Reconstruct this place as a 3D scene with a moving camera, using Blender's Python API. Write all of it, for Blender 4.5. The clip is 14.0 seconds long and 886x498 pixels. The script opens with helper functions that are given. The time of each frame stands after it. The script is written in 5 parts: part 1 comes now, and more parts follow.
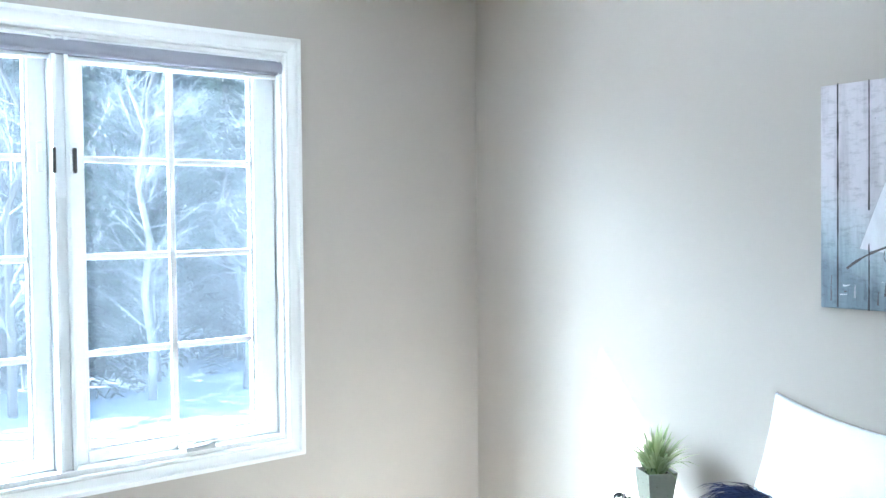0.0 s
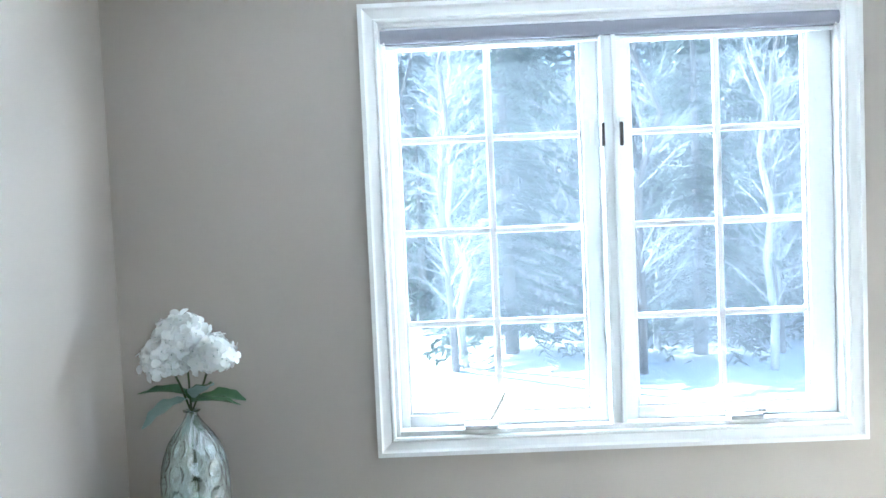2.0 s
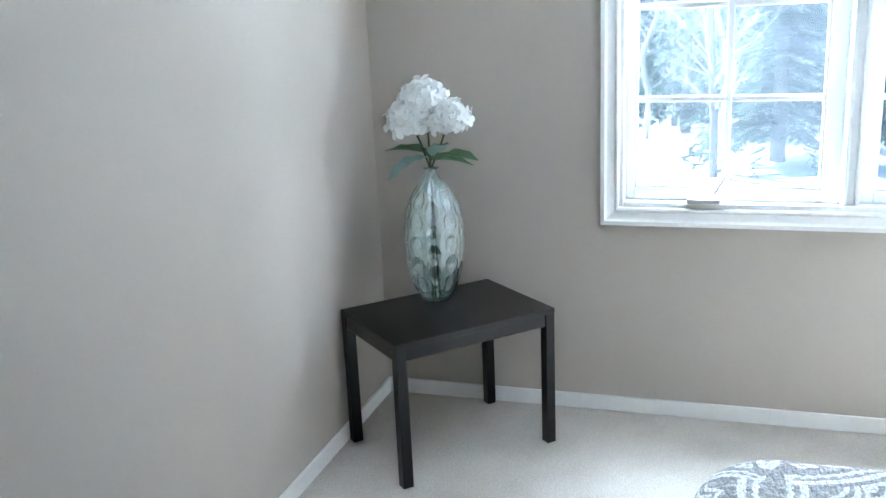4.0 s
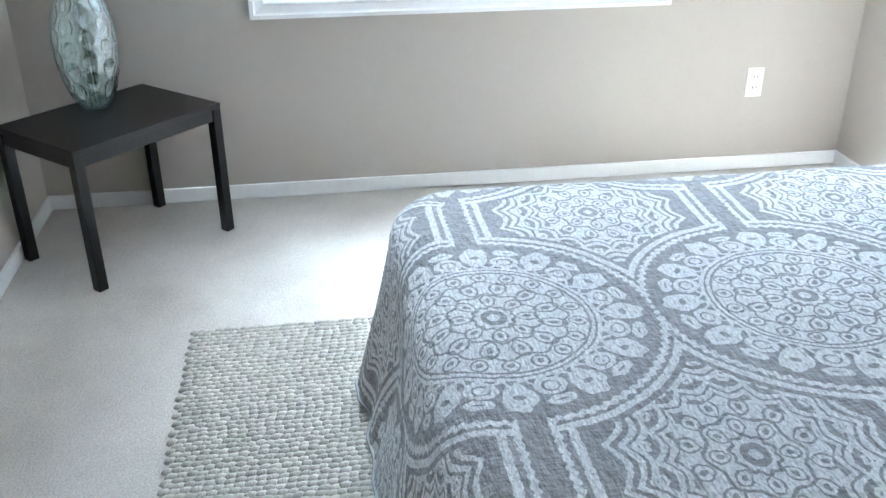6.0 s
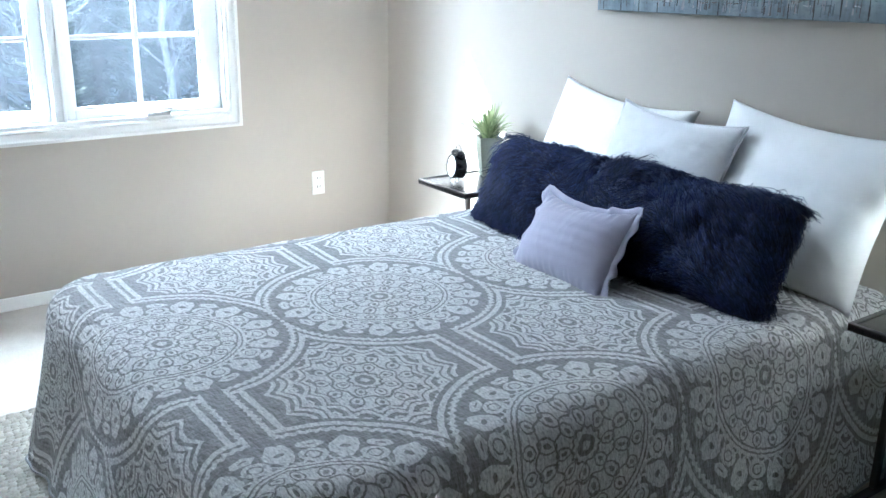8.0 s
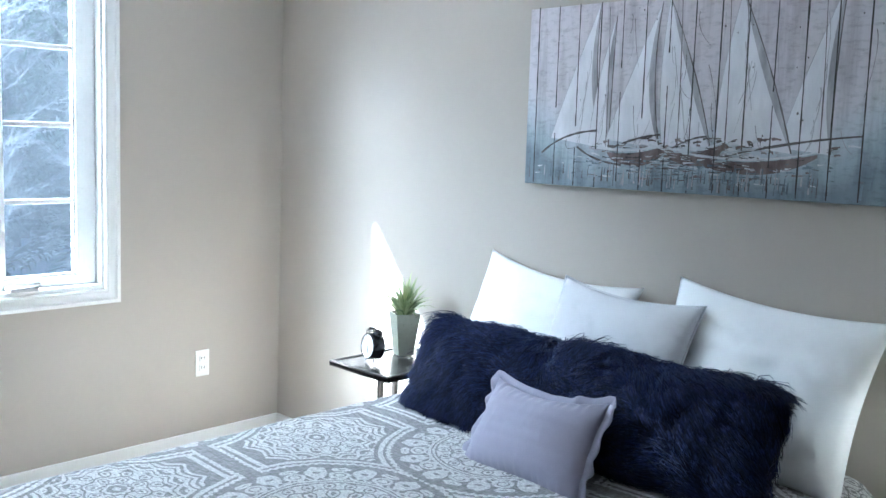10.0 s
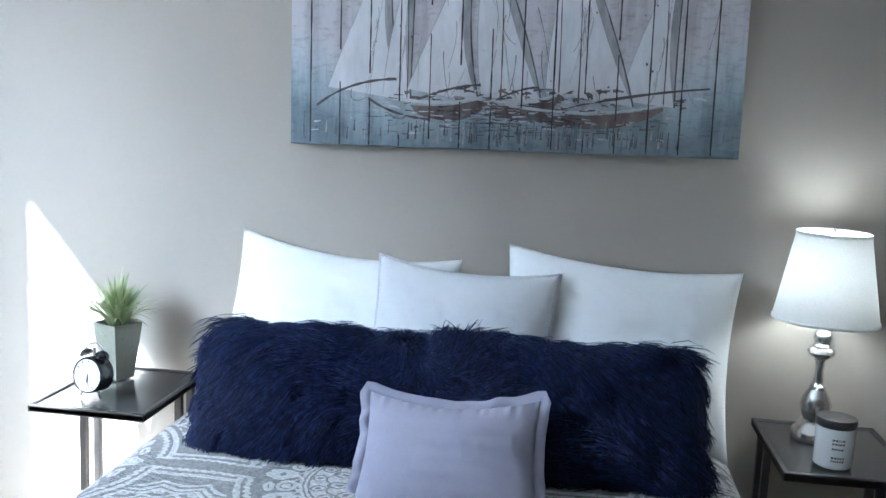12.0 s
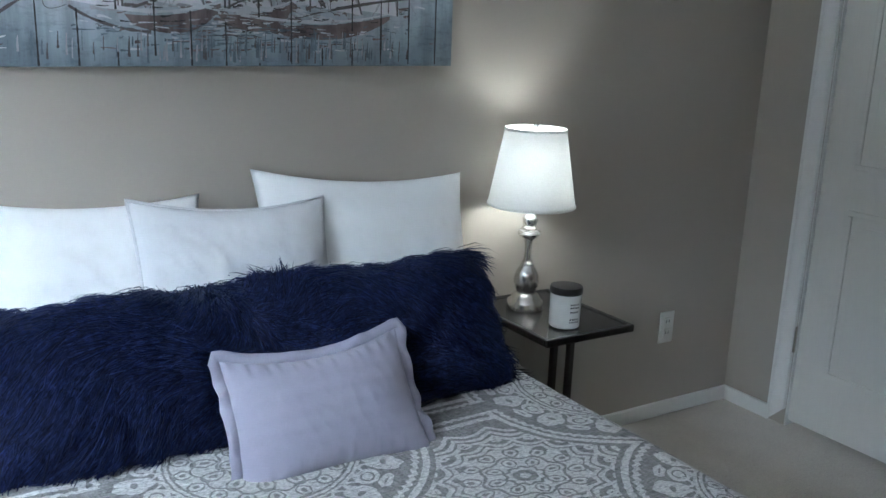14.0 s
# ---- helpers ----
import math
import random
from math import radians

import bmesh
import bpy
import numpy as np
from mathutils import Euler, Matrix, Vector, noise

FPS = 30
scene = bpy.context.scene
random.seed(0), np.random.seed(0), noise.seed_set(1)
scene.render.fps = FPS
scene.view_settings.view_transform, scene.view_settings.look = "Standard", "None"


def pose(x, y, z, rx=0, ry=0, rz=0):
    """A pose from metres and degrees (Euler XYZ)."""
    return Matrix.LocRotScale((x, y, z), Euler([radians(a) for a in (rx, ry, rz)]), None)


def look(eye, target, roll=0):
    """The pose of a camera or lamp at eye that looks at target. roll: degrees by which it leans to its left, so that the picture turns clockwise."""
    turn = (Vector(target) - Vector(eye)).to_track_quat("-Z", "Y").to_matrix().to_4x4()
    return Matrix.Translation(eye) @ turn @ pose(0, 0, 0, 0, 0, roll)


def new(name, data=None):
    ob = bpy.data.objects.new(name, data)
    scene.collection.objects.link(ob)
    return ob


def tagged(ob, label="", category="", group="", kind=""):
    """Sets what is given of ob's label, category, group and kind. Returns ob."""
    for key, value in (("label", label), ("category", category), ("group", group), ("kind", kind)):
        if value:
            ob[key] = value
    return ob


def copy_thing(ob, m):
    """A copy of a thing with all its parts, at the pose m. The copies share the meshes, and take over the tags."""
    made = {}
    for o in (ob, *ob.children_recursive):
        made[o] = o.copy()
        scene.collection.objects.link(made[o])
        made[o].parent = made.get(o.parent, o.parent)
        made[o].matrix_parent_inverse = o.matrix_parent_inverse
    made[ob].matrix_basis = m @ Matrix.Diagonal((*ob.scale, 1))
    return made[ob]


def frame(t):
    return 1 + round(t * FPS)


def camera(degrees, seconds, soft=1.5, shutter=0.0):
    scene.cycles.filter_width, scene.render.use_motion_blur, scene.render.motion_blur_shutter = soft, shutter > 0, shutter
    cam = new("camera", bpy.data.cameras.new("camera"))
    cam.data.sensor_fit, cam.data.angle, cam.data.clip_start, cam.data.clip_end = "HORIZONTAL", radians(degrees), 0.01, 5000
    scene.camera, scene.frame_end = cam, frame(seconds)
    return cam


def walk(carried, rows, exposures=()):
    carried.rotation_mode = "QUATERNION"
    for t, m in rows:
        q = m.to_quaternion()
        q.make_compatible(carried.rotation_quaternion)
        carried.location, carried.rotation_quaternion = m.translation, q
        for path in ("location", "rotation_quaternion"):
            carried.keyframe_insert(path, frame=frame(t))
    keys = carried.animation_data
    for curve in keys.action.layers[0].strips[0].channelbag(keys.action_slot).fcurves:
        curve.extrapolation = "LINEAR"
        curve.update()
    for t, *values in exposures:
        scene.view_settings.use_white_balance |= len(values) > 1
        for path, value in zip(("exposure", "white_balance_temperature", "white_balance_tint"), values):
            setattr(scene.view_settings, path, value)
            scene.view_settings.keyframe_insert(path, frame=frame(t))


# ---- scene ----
cam = camera(52.1, 14.0)
PATH = [
    (0, (2.861, -2.419, 1.574), (1.288, -1.187, 1.49), -0.4),
    (0.5, (2.852, -2.409, 1.593), (1.149, -1.365, 1.494), -0.9),
    (1, (2.888, -2.261, 1.475), (1.01, -1.574, 1.444), -2.2),
    (1.5, (2.904, -2.207, 1.522), (0.933, -1.879, 1.444), -2.3),
    (2, (2.955, -2.14, 1.557), (0.958, -2.174, 1.441), -2.5),
    (2.5, (3.043, -2.068, 1.565), (1.083, -2.433, 1.402), -2.7),
    (2.7, (3.061, -2.076, 1.576), (1.116, -2.498, 1.381), -2.6),
    (4.8, (3.154, -1.976, 1.382), (1.365, -2.477, 0.641), -0.9),
    (5, (3.173, -2.003, 1.375), (1.386, -2.404, 0.572), -1.0),
    (5.5, (3.298, -2.114, 1.388), (1.51, -2.19, 0.496), -0.6),
    (6, (3.421, -2.211, 1.439), (1.651, -1.958, 0.543), -0.3),
    (6.5, (3.531, -2.343, 1.445), (1.807, -1.795, 0.591), 0.4),
    (7, (3.683, -2.465, 1.439), (2.044, -1.614, 0.672), 0.9),
    (7.5, (3.836, -2.515, 1.437), (2.302, -1.438, 0.738), 1.0),
    (8, (4.042, -2.556, 1.457), (2.497, -1.437, 0.855), 0.9),
    (8.5, (4.132, -2.649, 1.468), (2.555, -1.489, 1.062), 1.3),
    (8.7, (4.118, -2.667, 1.468), (2.526, -1.506, 1.126), 1.5),
    (10.8, (3.103, -2.585, 1.433), (2.088, -0.878, 1.198), 2.6),
    (11, (2.984, -2.595, 1.418), (2.092, -0.82, 1.189), 2.7),
    (11.5, (2.669, -2.628, 1.429), (2.138, -0.713, 1.202), 2.7),
    (12, (2.34, -2.603, 1.397), (2.072, -0.642, 1.106), 2.6),
    (12.5, (2.023, -2.549, 1.396), (1.995, -0.597, 0.961), 3.0),
    (13, (1.735, -2.51, 1.418), (2.045, -0.597, 0.921), 3.5),
    (13.5, (1.534, -2.421, 1.42), (2.25, -0.619, 0.929), 2.8),
    (14, (1.348, -2.272, 1.431), (2.4, -0.64, 0.949), 2.4),
]
EXPOSURE = [(0, 4.35, 5050, 3), (2.7, 4.4, 5050, 3), (4.8, 4.5, 5050, 5), (7.5, 4.4, 5050, 5), (8.7, 4.25, 5050, 5), (11, 3.95, 5050, 5), (12.5, 3.8, 5000, 6), (14, 3.7, 5250, 6)]
walk(cam, [(t, look(eye, target, roll)) for t, eye, target, roll in PATH], EXPOSURE)

# ---- world, sun, exposure ----
SUN_WAY = Vector((0.724, 0.985, -0.895)).normalized()
world = bpy.data.worlds.new("world")
scene.world = world
world.use_nodes = True
_wn = world.node_tree.nodes
_sky = _wn.new("ShaderNodeTexSky")
_sky.sky_type = "NISHITA"
_sky.sun_disc = False
_sky.sun_elevation = math.asin(-SUN_WAY.z)
_sky.sun_rotation = math.atan2(-SUN_WAY.x, -SUN_WAY.y)
world.node_tree.links.new(_sky.outputs[0], _wn["Background"].inputs[0])
_wn["Background"].inputs[1].default_value = 0.06

sun = new("sun", bpy.data.lights.new("sun", "SUN"))
sun.data.energy = 5.0
sun.data.angle = radians(1.0)
sun.data.color = (1.0, 0.95, 0.88)
sun.matrix_world = look((-6, -8, 8), Vector((-6, -8, 8)) + SUN_WAY)


def fill_lamp(name, eye, target, size, power, colour):
    """An added area lamp outside the window, out of sight, that brightens the room."""
    ob = new(name, bpy.data.lights.new(name, "AREA"))
    ob.data.shape, ob.data.energy, ob.data.color = "RECTANGLE", power, colour
    ob.data.size, ob.data.size_y = size
    ob.matrix_world = look(eye, target)
    return ob


# three added lamps standing in for sky light beyond what the world gives
fill_lamp("sky_fill_west", (-1.5, -4.0, 3.95), (0, -3.9, 3.65), (5.0, 2.9), 215, (0.94, 0.98, 1.0))
fill_lamp("sky_fill_south", (-2.6, -6.5, 3.4), (0.9, 0, 0.9), (2.6, 2.6), 50, (0.92, 0.97, 1.0))
fill_lamp("sky_fill_north", (-0.8, 2.9, 2.3), (0.3, -3.0, 1.0), (2.4, 2.4), 46, (0.97, 0.98, 1.0))
# added upward lamp under the window, standing in for light off the snow
fill_lamp("snow_fill", (-2.4, -1.8, -1.25), (-1.2, -1.8, 1.0), (9.0, 2.6), 290, (0.97, 0.98, 1.0))

# ---- node helpers ----


class Sock:
    """A number in a node tree, with arithmetic."""

    def __init__(self, tree, s):
        self.tree, self.s = tree, s

    def op(self, kind, *others, clamp=False):
        n = self.tree.nodes.new("ShaderNodeMath")
        n.operation, n.use_clamp = kind, clamp
        for i, v in enumerate((self, *others)):
            if isinstance(v, Sock):
                self.tree.links.new(v.s, n.inputs[i])
            else:
                n.inputs[i].default_value = v
        return Sock(self.tree, n.outputs[0])

    def __add__(self, o): return self.op("ADD", o)
    def __sub__(self, o): return self.op("SUBTRACT", o)
    def __mul__(self, o): return self.op("MULTIPLY", o)
    def __truediv__(self, o): return self.op("DIVIDE", o)
    def abs(self): return self.op("ABSOLUTE")
    def lt(self, o): return self.op("LESS_THAN", o)
    def gt(self, o): return self.op("GREATER_THAN", o)
    def max(self, o): return self.op("MAXIMUM", o)
    def min(self, o): return self.op("MINIMUM", o)
    def cos(self): return self.op("COSINE")


def material(name):
    m = bpy.data.materials.new(name)
    m.use_nodes = True
    t = m.node_tree
    return m, t, t.nodes["Principled BSDF"], t.nodes["Material Output"]


def coords(t, which="Object"):
    return t.nodes.new("ShaderNodeTexCoord").outputs[which]


def noise_tex(t, vec, scale, detail=4.0, rough=0.55, stretch=None):
    if stretch:
        mp = t.nodes.new("ShaderNodeMapping")
        mp.inputs["Scale"].default_value = stretch
        t.links.new(vec, mp.inputs[0])
        vec = mp.outputs[0]
    n = t.nodes.new("ShaderNodeTexNoise")
    n.inputs["Scale"].default_value = scale
    n.inputs["Detail"].default_value = detail
    n.inputs["Roughness"].default_value = rough
    t.links.new(vec, n.inputs["Vector"])
    return n.outputs["Fac"]


def ramp(t, fac, stops):
    r = t.nodes.new("ShaderNodeValToRGB")
    e = r.color_ramp.elements
    while len(e) < len(stops):
        e.new(0.5)
    for el, (p, c) in zip(e, stops):
        el.position, el.color = p, (*c, 1) if len(c) == 3 else c
    t.links.new(fac, r.inputs[0])
    return r.outputs[0]


def mix_col(t, fac, a, b, blend="MIX"):
    n = t.nodes.new("ShaderNodeMix")
    n.data_type, n.blend_type = "RGBA", blend
    for sock, v in ((n.inputs[0], fac), (n.inputs[6], a), (n.inputs[7], b)):
        if isinstance(v, (int, float)):
            sock.default_value = v
        elif isinstance(v, tuple):
            sock.default_value = (*v, 1)
        else:
            t.links.new(v, sock)
    return n.outputs[2]


def bump(t, height, bsdf, strength, dist):
    b = t.nodes.new("ShaderNodeBump")
    b.inputs["Strength"].default_value = strength
    b.inputs["Distance"].default_value = dist
    t.links.new(height, b.inputs["Height"])
    t.links.new(b.outputs[0], bsdf.inputs["Normal"])


def shade(c, k):
    return tuple(min(1.0, max(0.0, v * k)) for v in c)


def surface(name, col, rough=0.5, var=0.12, scale=4.0, fine=120.0, relief=0.15, depth=0.001, metal=0.0,
            stretch=None, coat=0.0, sheen=0.0):
    """A material with broad and fine variation of colour, roughness and relief."""
    m, t, b, _ = material(name)
    v = coords(t)
    broad = noise_tex(t, v, scale, 3.0)
    grain = noise_tex(t, v, fine, 3.0, 0.6, stretch)
    c1 = ramp(t, broad, [(0.3, shade(col, 1 - var)), (0.7, shade(col, 1 + var * 0.6))])
    c2 = ramp(t, grain, [(0.3, (1 - var,) * 3), (0.7, (1.0,) * 3)])
    t.links.new(mix_col(t, 1.0, c1, c2, "MULTIPLY"), b.inputs["Base Color"])
    r = Sock(t, grain) * 0.15 + (rough - 0.075)
    t.links.new(r.s, b.inputs["Roughness"])
    b.inputs["Metallic"].default_value = metal
    b.inputs["Coat Weight"].default_value = coat
    b.inputs["Sheen Weight"].default_value = sheen
    if relief:
        bump(t, grain, b, relief, depth)
    return m


# ---- materials ----
M_WALL = surface("wall_paint", (0.44, 0.395, 0.335), 0.6, 0.03, 1.2, 260, 0.25, 0.0006)
M_CEIL = surface("ceiling_paint", (0.86, 0.85, 0.83), 0.85, 0.03, 1.0, 160, 0.3, 0.001)
M_TRIM = surface("white_trim_paint", (0.80, 0.79, 0.76), 0.32, 0.03, 3.0, 90, 0.06, 0.0005, stretch=(1, 1, 0.15))
M_VINYL = surface("white_sash", (0.82, 0.83, 0.82), 0.3, 0.03, 5.0, 80, 0.04, 0.0004)
M_DOOR = surface("door_paint", (0.72, 0.70, 0.65), 0.4, 0.03, 2.0, 120, 0.1, 0.0005, stretch=(1, 1, 0.1))
M_SIDING = surface("siding", (0.6, 0.58, 0.55), 0.7, 0.06, 2.0, 40, 0.2, 0.002)
M_TABLE = surface("black_brown_veneer", (0.008, 0.0062, 0.0052), 0.3, 0.2, 6.0, 60, 0.08, 0.0004, stretch=(1, 8, 8))
M_TABLE.node_tree.nodes["Principled BSDF"].inputs["Specular IOR Level"].default_value = 0.25
M_IRON = surface("bronze_iron", (0.10, 0.09, 0.082), 0.38, 0.2, 8.0, 150, 0.08, 0.0004, metal=0.7)
M_TOP = surface("dark_metal_top", (0.07, 0.066, 0.062), 0.22, 0.15, 9.0, 60, 0.0, 0.0004, metal=0.2)
M_NICKEL = surface("brushed_nickel", (0.62, 0.60, 0.57), 0.26, 0.05, 10.0, 300, 0.05, 0.0003, metal=1.0, stretch=(1, 1, 12))
M_CHROME = surface("chrome", (0.75, 0.75, 0.76), 0.12, 0.03, 10.0, 200, 0.0, 0.0003, metal=1.0)
M_BLACK = surface("black_enamel", (0.012, 0.012, 0.013), 0.25, 0.1, 10.0, 120, 0.0, 0.0003, coat=0.4)
M_DIAL = surface("clock_dial", (0.82, 0.82, 0.80), 0.5, 0.02, 6.0, 90, 0.0)
M_POT = surface("sage_glazed_pot", (0.40, 0.41, 0.33), 0.3, 0.1, 8.0, 90, 0.05, 0.0005, metal=0.25)
M_SOIL = surface("moss", (0.05, 0.06, 0.03), 0.9, 0.3, 30.0, 220, 0.6, 0.004)
M_WHITE_PLASTIC = surface("white_plastic", (0.78, 0.77, 0.73), 0.35, 0.02, 8.0, 90, 0.0)
M_CRANK = surface("grey_enamel", (0.42, 0.42, 0.41), 0.35, 0.06, 10.0, 120, 0.0)
M_DARK = surface("dark_slot", (0.02, 0.02, 0.02), 0.6, 0.1, 8.0, 90, 0.0)
M_BLIND = surface("grey_roller_fabric", (0.27, 0.27, 0.30), 0.85, 0.05, 4.0, 700, 0.3, 0.0005)
M_WAX = surface("white_candle_jar", (0.75, 0.74, 0.71), 0.2, 0.03, 10.0, 60, 0.0, coat=0.6)
M_LID = surface("dark_candle_lid", (0.03, 0.025, 0.022), 0.35, 0.2, 10.0, 90, 0.05)
M_INK = surface("printed_label", (0.10, 0.09, 0.09), 0.6, 0.3, 40.0, 200, 0.0)
M_MATTRESS = surface("mattress_ticking", (0.72, 0.70, 0.66), 0.8, 0.04, 5.0, 300, 0.3, 0.001)
M_SNOW = surface("snow", (0.86, 0.88, 0.92), 0.6, 0.05, 0.6, 8, 0.6, 0.06)
M_BARK = surface("grey_bark", (0.14, 0.12, 0.105), 0.85, 0.3, 3.0, 30, 0.5, 0.02, stretch=(1, 1, 0.3))
M_BIRCH = surface("pale_birch_bark", (0.40, 0.385, 0.365), 0.7, 0.35, 5.0, 22, 0.3, 0.01, stretch=(0.4, 0.4, 2))
M_TWIG = surface("frosted_twigs", (0.46, 0.46, 0.47), 0.8, 0.35, 3.0, 14, 0.0)


def carpet_material():
    m, t, b, _ = material("cream_carpet")
    v = coords(t)
    broad = noise_tex(t, v, 3.2, 5.0, 0.65)
    mid = noise_tex(t, v, 60.0, 4.0, 0.65)
    fine = noise_tex(t, v, 190.0, 3.0, 0.7)
    c = ramp(t, broad, [(0.32, (0.53, 0.48, 0.41)), (0.5, (0.61, 0.555, 0.475)), (0.72, (0.68, 0.625, 0.545))])
    c = mix_col(t, 1.0, c, ramp(t, fine, [(0.3, (0.6, 0.59, 0.57)), (0.62, (1, 1, 1))]), "MULTIPLY")
    c = mix_col(t, 1.0, c, ramp(t, mid, [(0.3, (0.93, 0.925, 0.92)), (0.6, (1, 1, 1))]), "MULTIPLY")
    t.links.new(c, b.inputs["Base Color"])
    b.inputs["Roughness"].default_value = 0.95
    b.inputs["Sheen Weight"].default_value = 0.25
    h = Sock(t, fine) * 0.6 + Sock(t, mid) * 0.5
    bump(t, h.s, b, 0.9, 0.006)
    return m


M_CARPET = carpet_material()


def fabric(name, col, var=0.05, threads=900.0, sheen=0.15, relief=0.5):
    m, t, b, _ = material(name)
    v = coords(t)
    broad = noise_tex(t, v, 9.0, 4.0)
    fine = noise_tex(t, v, threads, 2.0)
    fold = noise_tex(t, v, 22.0, 3.0, 0.5, (1, 1, 0.35))
    c = ramp(t, broad, [(0.3, shade(col, 1 - var)), (0.7, shade(col, 1 + var))])
    c = mix_col(t, 1.0, c, ramp(t, fine, [(0.3, (0.88,) * 3), (0.65, (1, 1, 1))]), "MULTIPLY")
    t.links.new(c, b.inputs["Base Color"])
    b.inputs["Roughness"].default_value = 0.85
    b.inputs["Sheen Weight"].default_value = sheen
    h = Sock(t, fine) * 0.12 + Sock(t, fold) * 0.9
    bump(t, h.s, b, relief, 0.008)
    return m


M_WHITE_LINEN = fabric("white_linen", (0.92, 0.92, 0.91), 0.02, relief=0.3)
M_GREY_LINEN = fabric("pale_grey_linen", (0.72, 0.72, 0.735), 0.04)
M_HEM = fabric("grey_hem", (0.27, 0.268, 0.27), 0.05)
M_LILAC = fabric("lilac_grey_cotton", (0.34, 0.325, 0.40), 0.04, 600.0, 0.2, 0.35)


def fur_material():
    m, t, b, _ = material("navy_fur")
    v = coords(t)
    n = noise_tex(t, v, 75.0, 3.0, 0.6, (1, 0.6, 1))
    rnd = t.nodes.new("ShaderNodeNewGeometry").outputs["Random Per Island"]
    c = ramp(t, n, [(0.32, (0.005, 0.0075, 0.026)), (0.68, (0.019, 0.029, 0.098))])
    c = mix_col(t, 1.0, c, ramp(t, rnd, [(0.0, (0.25, 0.25, 0.27)), (0.65, (0.9, 0.9, 0.9)), (1.0, (1.6, 1.6, 1.5))]), "MULTIPLY")
    t.links.new(c, b.inputs["Base Color"])
    b.inputs["Roughness"].default_value = 0.5
    b.inputs["Specular IOR Level"].default_value = 0.12
    b.inputs["Sheen Weight"].default_value = 0.12
    b.inputs["Sheen Tint"].default_value = (0.35, 0.45, 0.9, 1)
    return m


M_FUR = fur_material()


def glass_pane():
    """A window pane: clear, glossy at a slant, with a film of dust that also imitates glare."""
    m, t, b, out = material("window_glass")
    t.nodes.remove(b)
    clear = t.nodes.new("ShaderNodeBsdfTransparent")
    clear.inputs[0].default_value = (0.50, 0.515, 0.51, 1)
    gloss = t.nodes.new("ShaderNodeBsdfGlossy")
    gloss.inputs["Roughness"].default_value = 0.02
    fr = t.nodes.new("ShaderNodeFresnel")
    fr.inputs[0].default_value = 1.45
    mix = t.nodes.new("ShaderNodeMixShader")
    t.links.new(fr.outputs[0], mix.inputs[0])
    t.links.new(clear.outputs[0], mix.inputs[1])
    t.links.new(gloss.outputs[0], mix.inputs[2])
    # pale film mixed into the glass, imitating a haze of glare as well
    dust_haze = t.nodes.new("ShaderNodeBsdfTranslucent")
    dust_haze.inputs[0].default_value = (0.75, 0.85, 0.95, 1)
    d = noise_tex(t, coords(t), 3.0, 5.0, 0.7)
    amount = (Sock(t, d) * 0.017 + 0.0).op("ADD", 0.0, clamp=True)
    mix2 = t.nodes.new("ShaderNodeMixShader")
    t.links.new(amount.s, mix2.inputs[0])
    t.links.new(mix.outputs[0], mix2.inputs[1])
    t.links.new(dust_haze.outputs[0], mix2.inputs[2])
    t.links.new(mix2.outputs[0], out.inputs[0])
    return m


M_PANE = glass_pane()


def vase_glass():
    m, t, b, _ = material("aqua_glass")
    b.inputs["Base Color"].default_value = (0.80, 0.905, 0.89, 1)
    b.inputs["Transmission Weight"].default_value = 1.0
    b.inputs["Roughness"].default_value = 0.02
    b.inputs["IOR"].default_value = 1.5
    b.inputs["Coat Weight"].default_value = 1.0
    b.inputs["Coat IOR"].default_value = 2.2
    bump(t, noise_tex(t, coords(t), 30.0, 2.0), b, 0.35, 0.006)
    return m


M_VASE = vase_glass()


def leaf_material(name, a, bcol, c, translucent=0.3, scale=20.0):
    m, t, b, out = material(name)
    v = coords(t)
    n = noise_tex(t, v, scale, 3.0)
    rnd = t.nodes.new("ShaderNodeNewGeometry").outputs["Random Per Island"]
    col = mix_col(t, rnd, ramp(t, n, [(0.3, a), (0.7, bcol)]), c)
    t.links.new(col, b.inputs["Base Color"])
    b.inputs["Roughness"].default_value = 0.55
    tr = t.nodes.new("ShaderNodeBsdfTranslucent")
    t.links.new(col, tr.inputs[0])
    mx = t.nodes.new("ShaderNodeMixShader")
    mx.inputs[0].default_value = translucent
    t.links.new(b.outputs[0], mx.inputs[1])
    t.links.new(tr.outputs[0], mx.inputs[2])
    t.links.new(mx.outputs[0], out.inputs[0])
    return m


M_GRASS = leaf_material("pale_grass", (0.08, 0.14, 0.04), (0.26, 0.36, 0.13), (0.55, 0.60, 0.33))
M_LEAF = leaf_material("hydrangea_leaf", (0.03, 0.08, 0.025), (0.07, 0.15, 0.05), (0.10, 0.20, 0.10), 0.2)
M_PALE_LEAF = leaf_material("pale_leaf", (0.20, 0.30, 0.25), (0.32, 0.42, 0.38), (0.30, 0.40, 0.36), 0.2)
M_PETAL = leaf_material("white_petals", (0.80, 0.80, 0.74), (0.86, 0.86, 0.84), (0.84, 0.85, 0.83), 0.12)
M_STEM = surface("green_stem", (0.07, 0.10, 0.04), 0.6, 0.2, 20, 120, 0.1)
M_NEEDLE = leaf_material("fir_needles", (0.035, 0.055, 0.038), (0.07, 0.10, 0.06), (0.13, 0.165, 0.125), 0.25, 2.0)


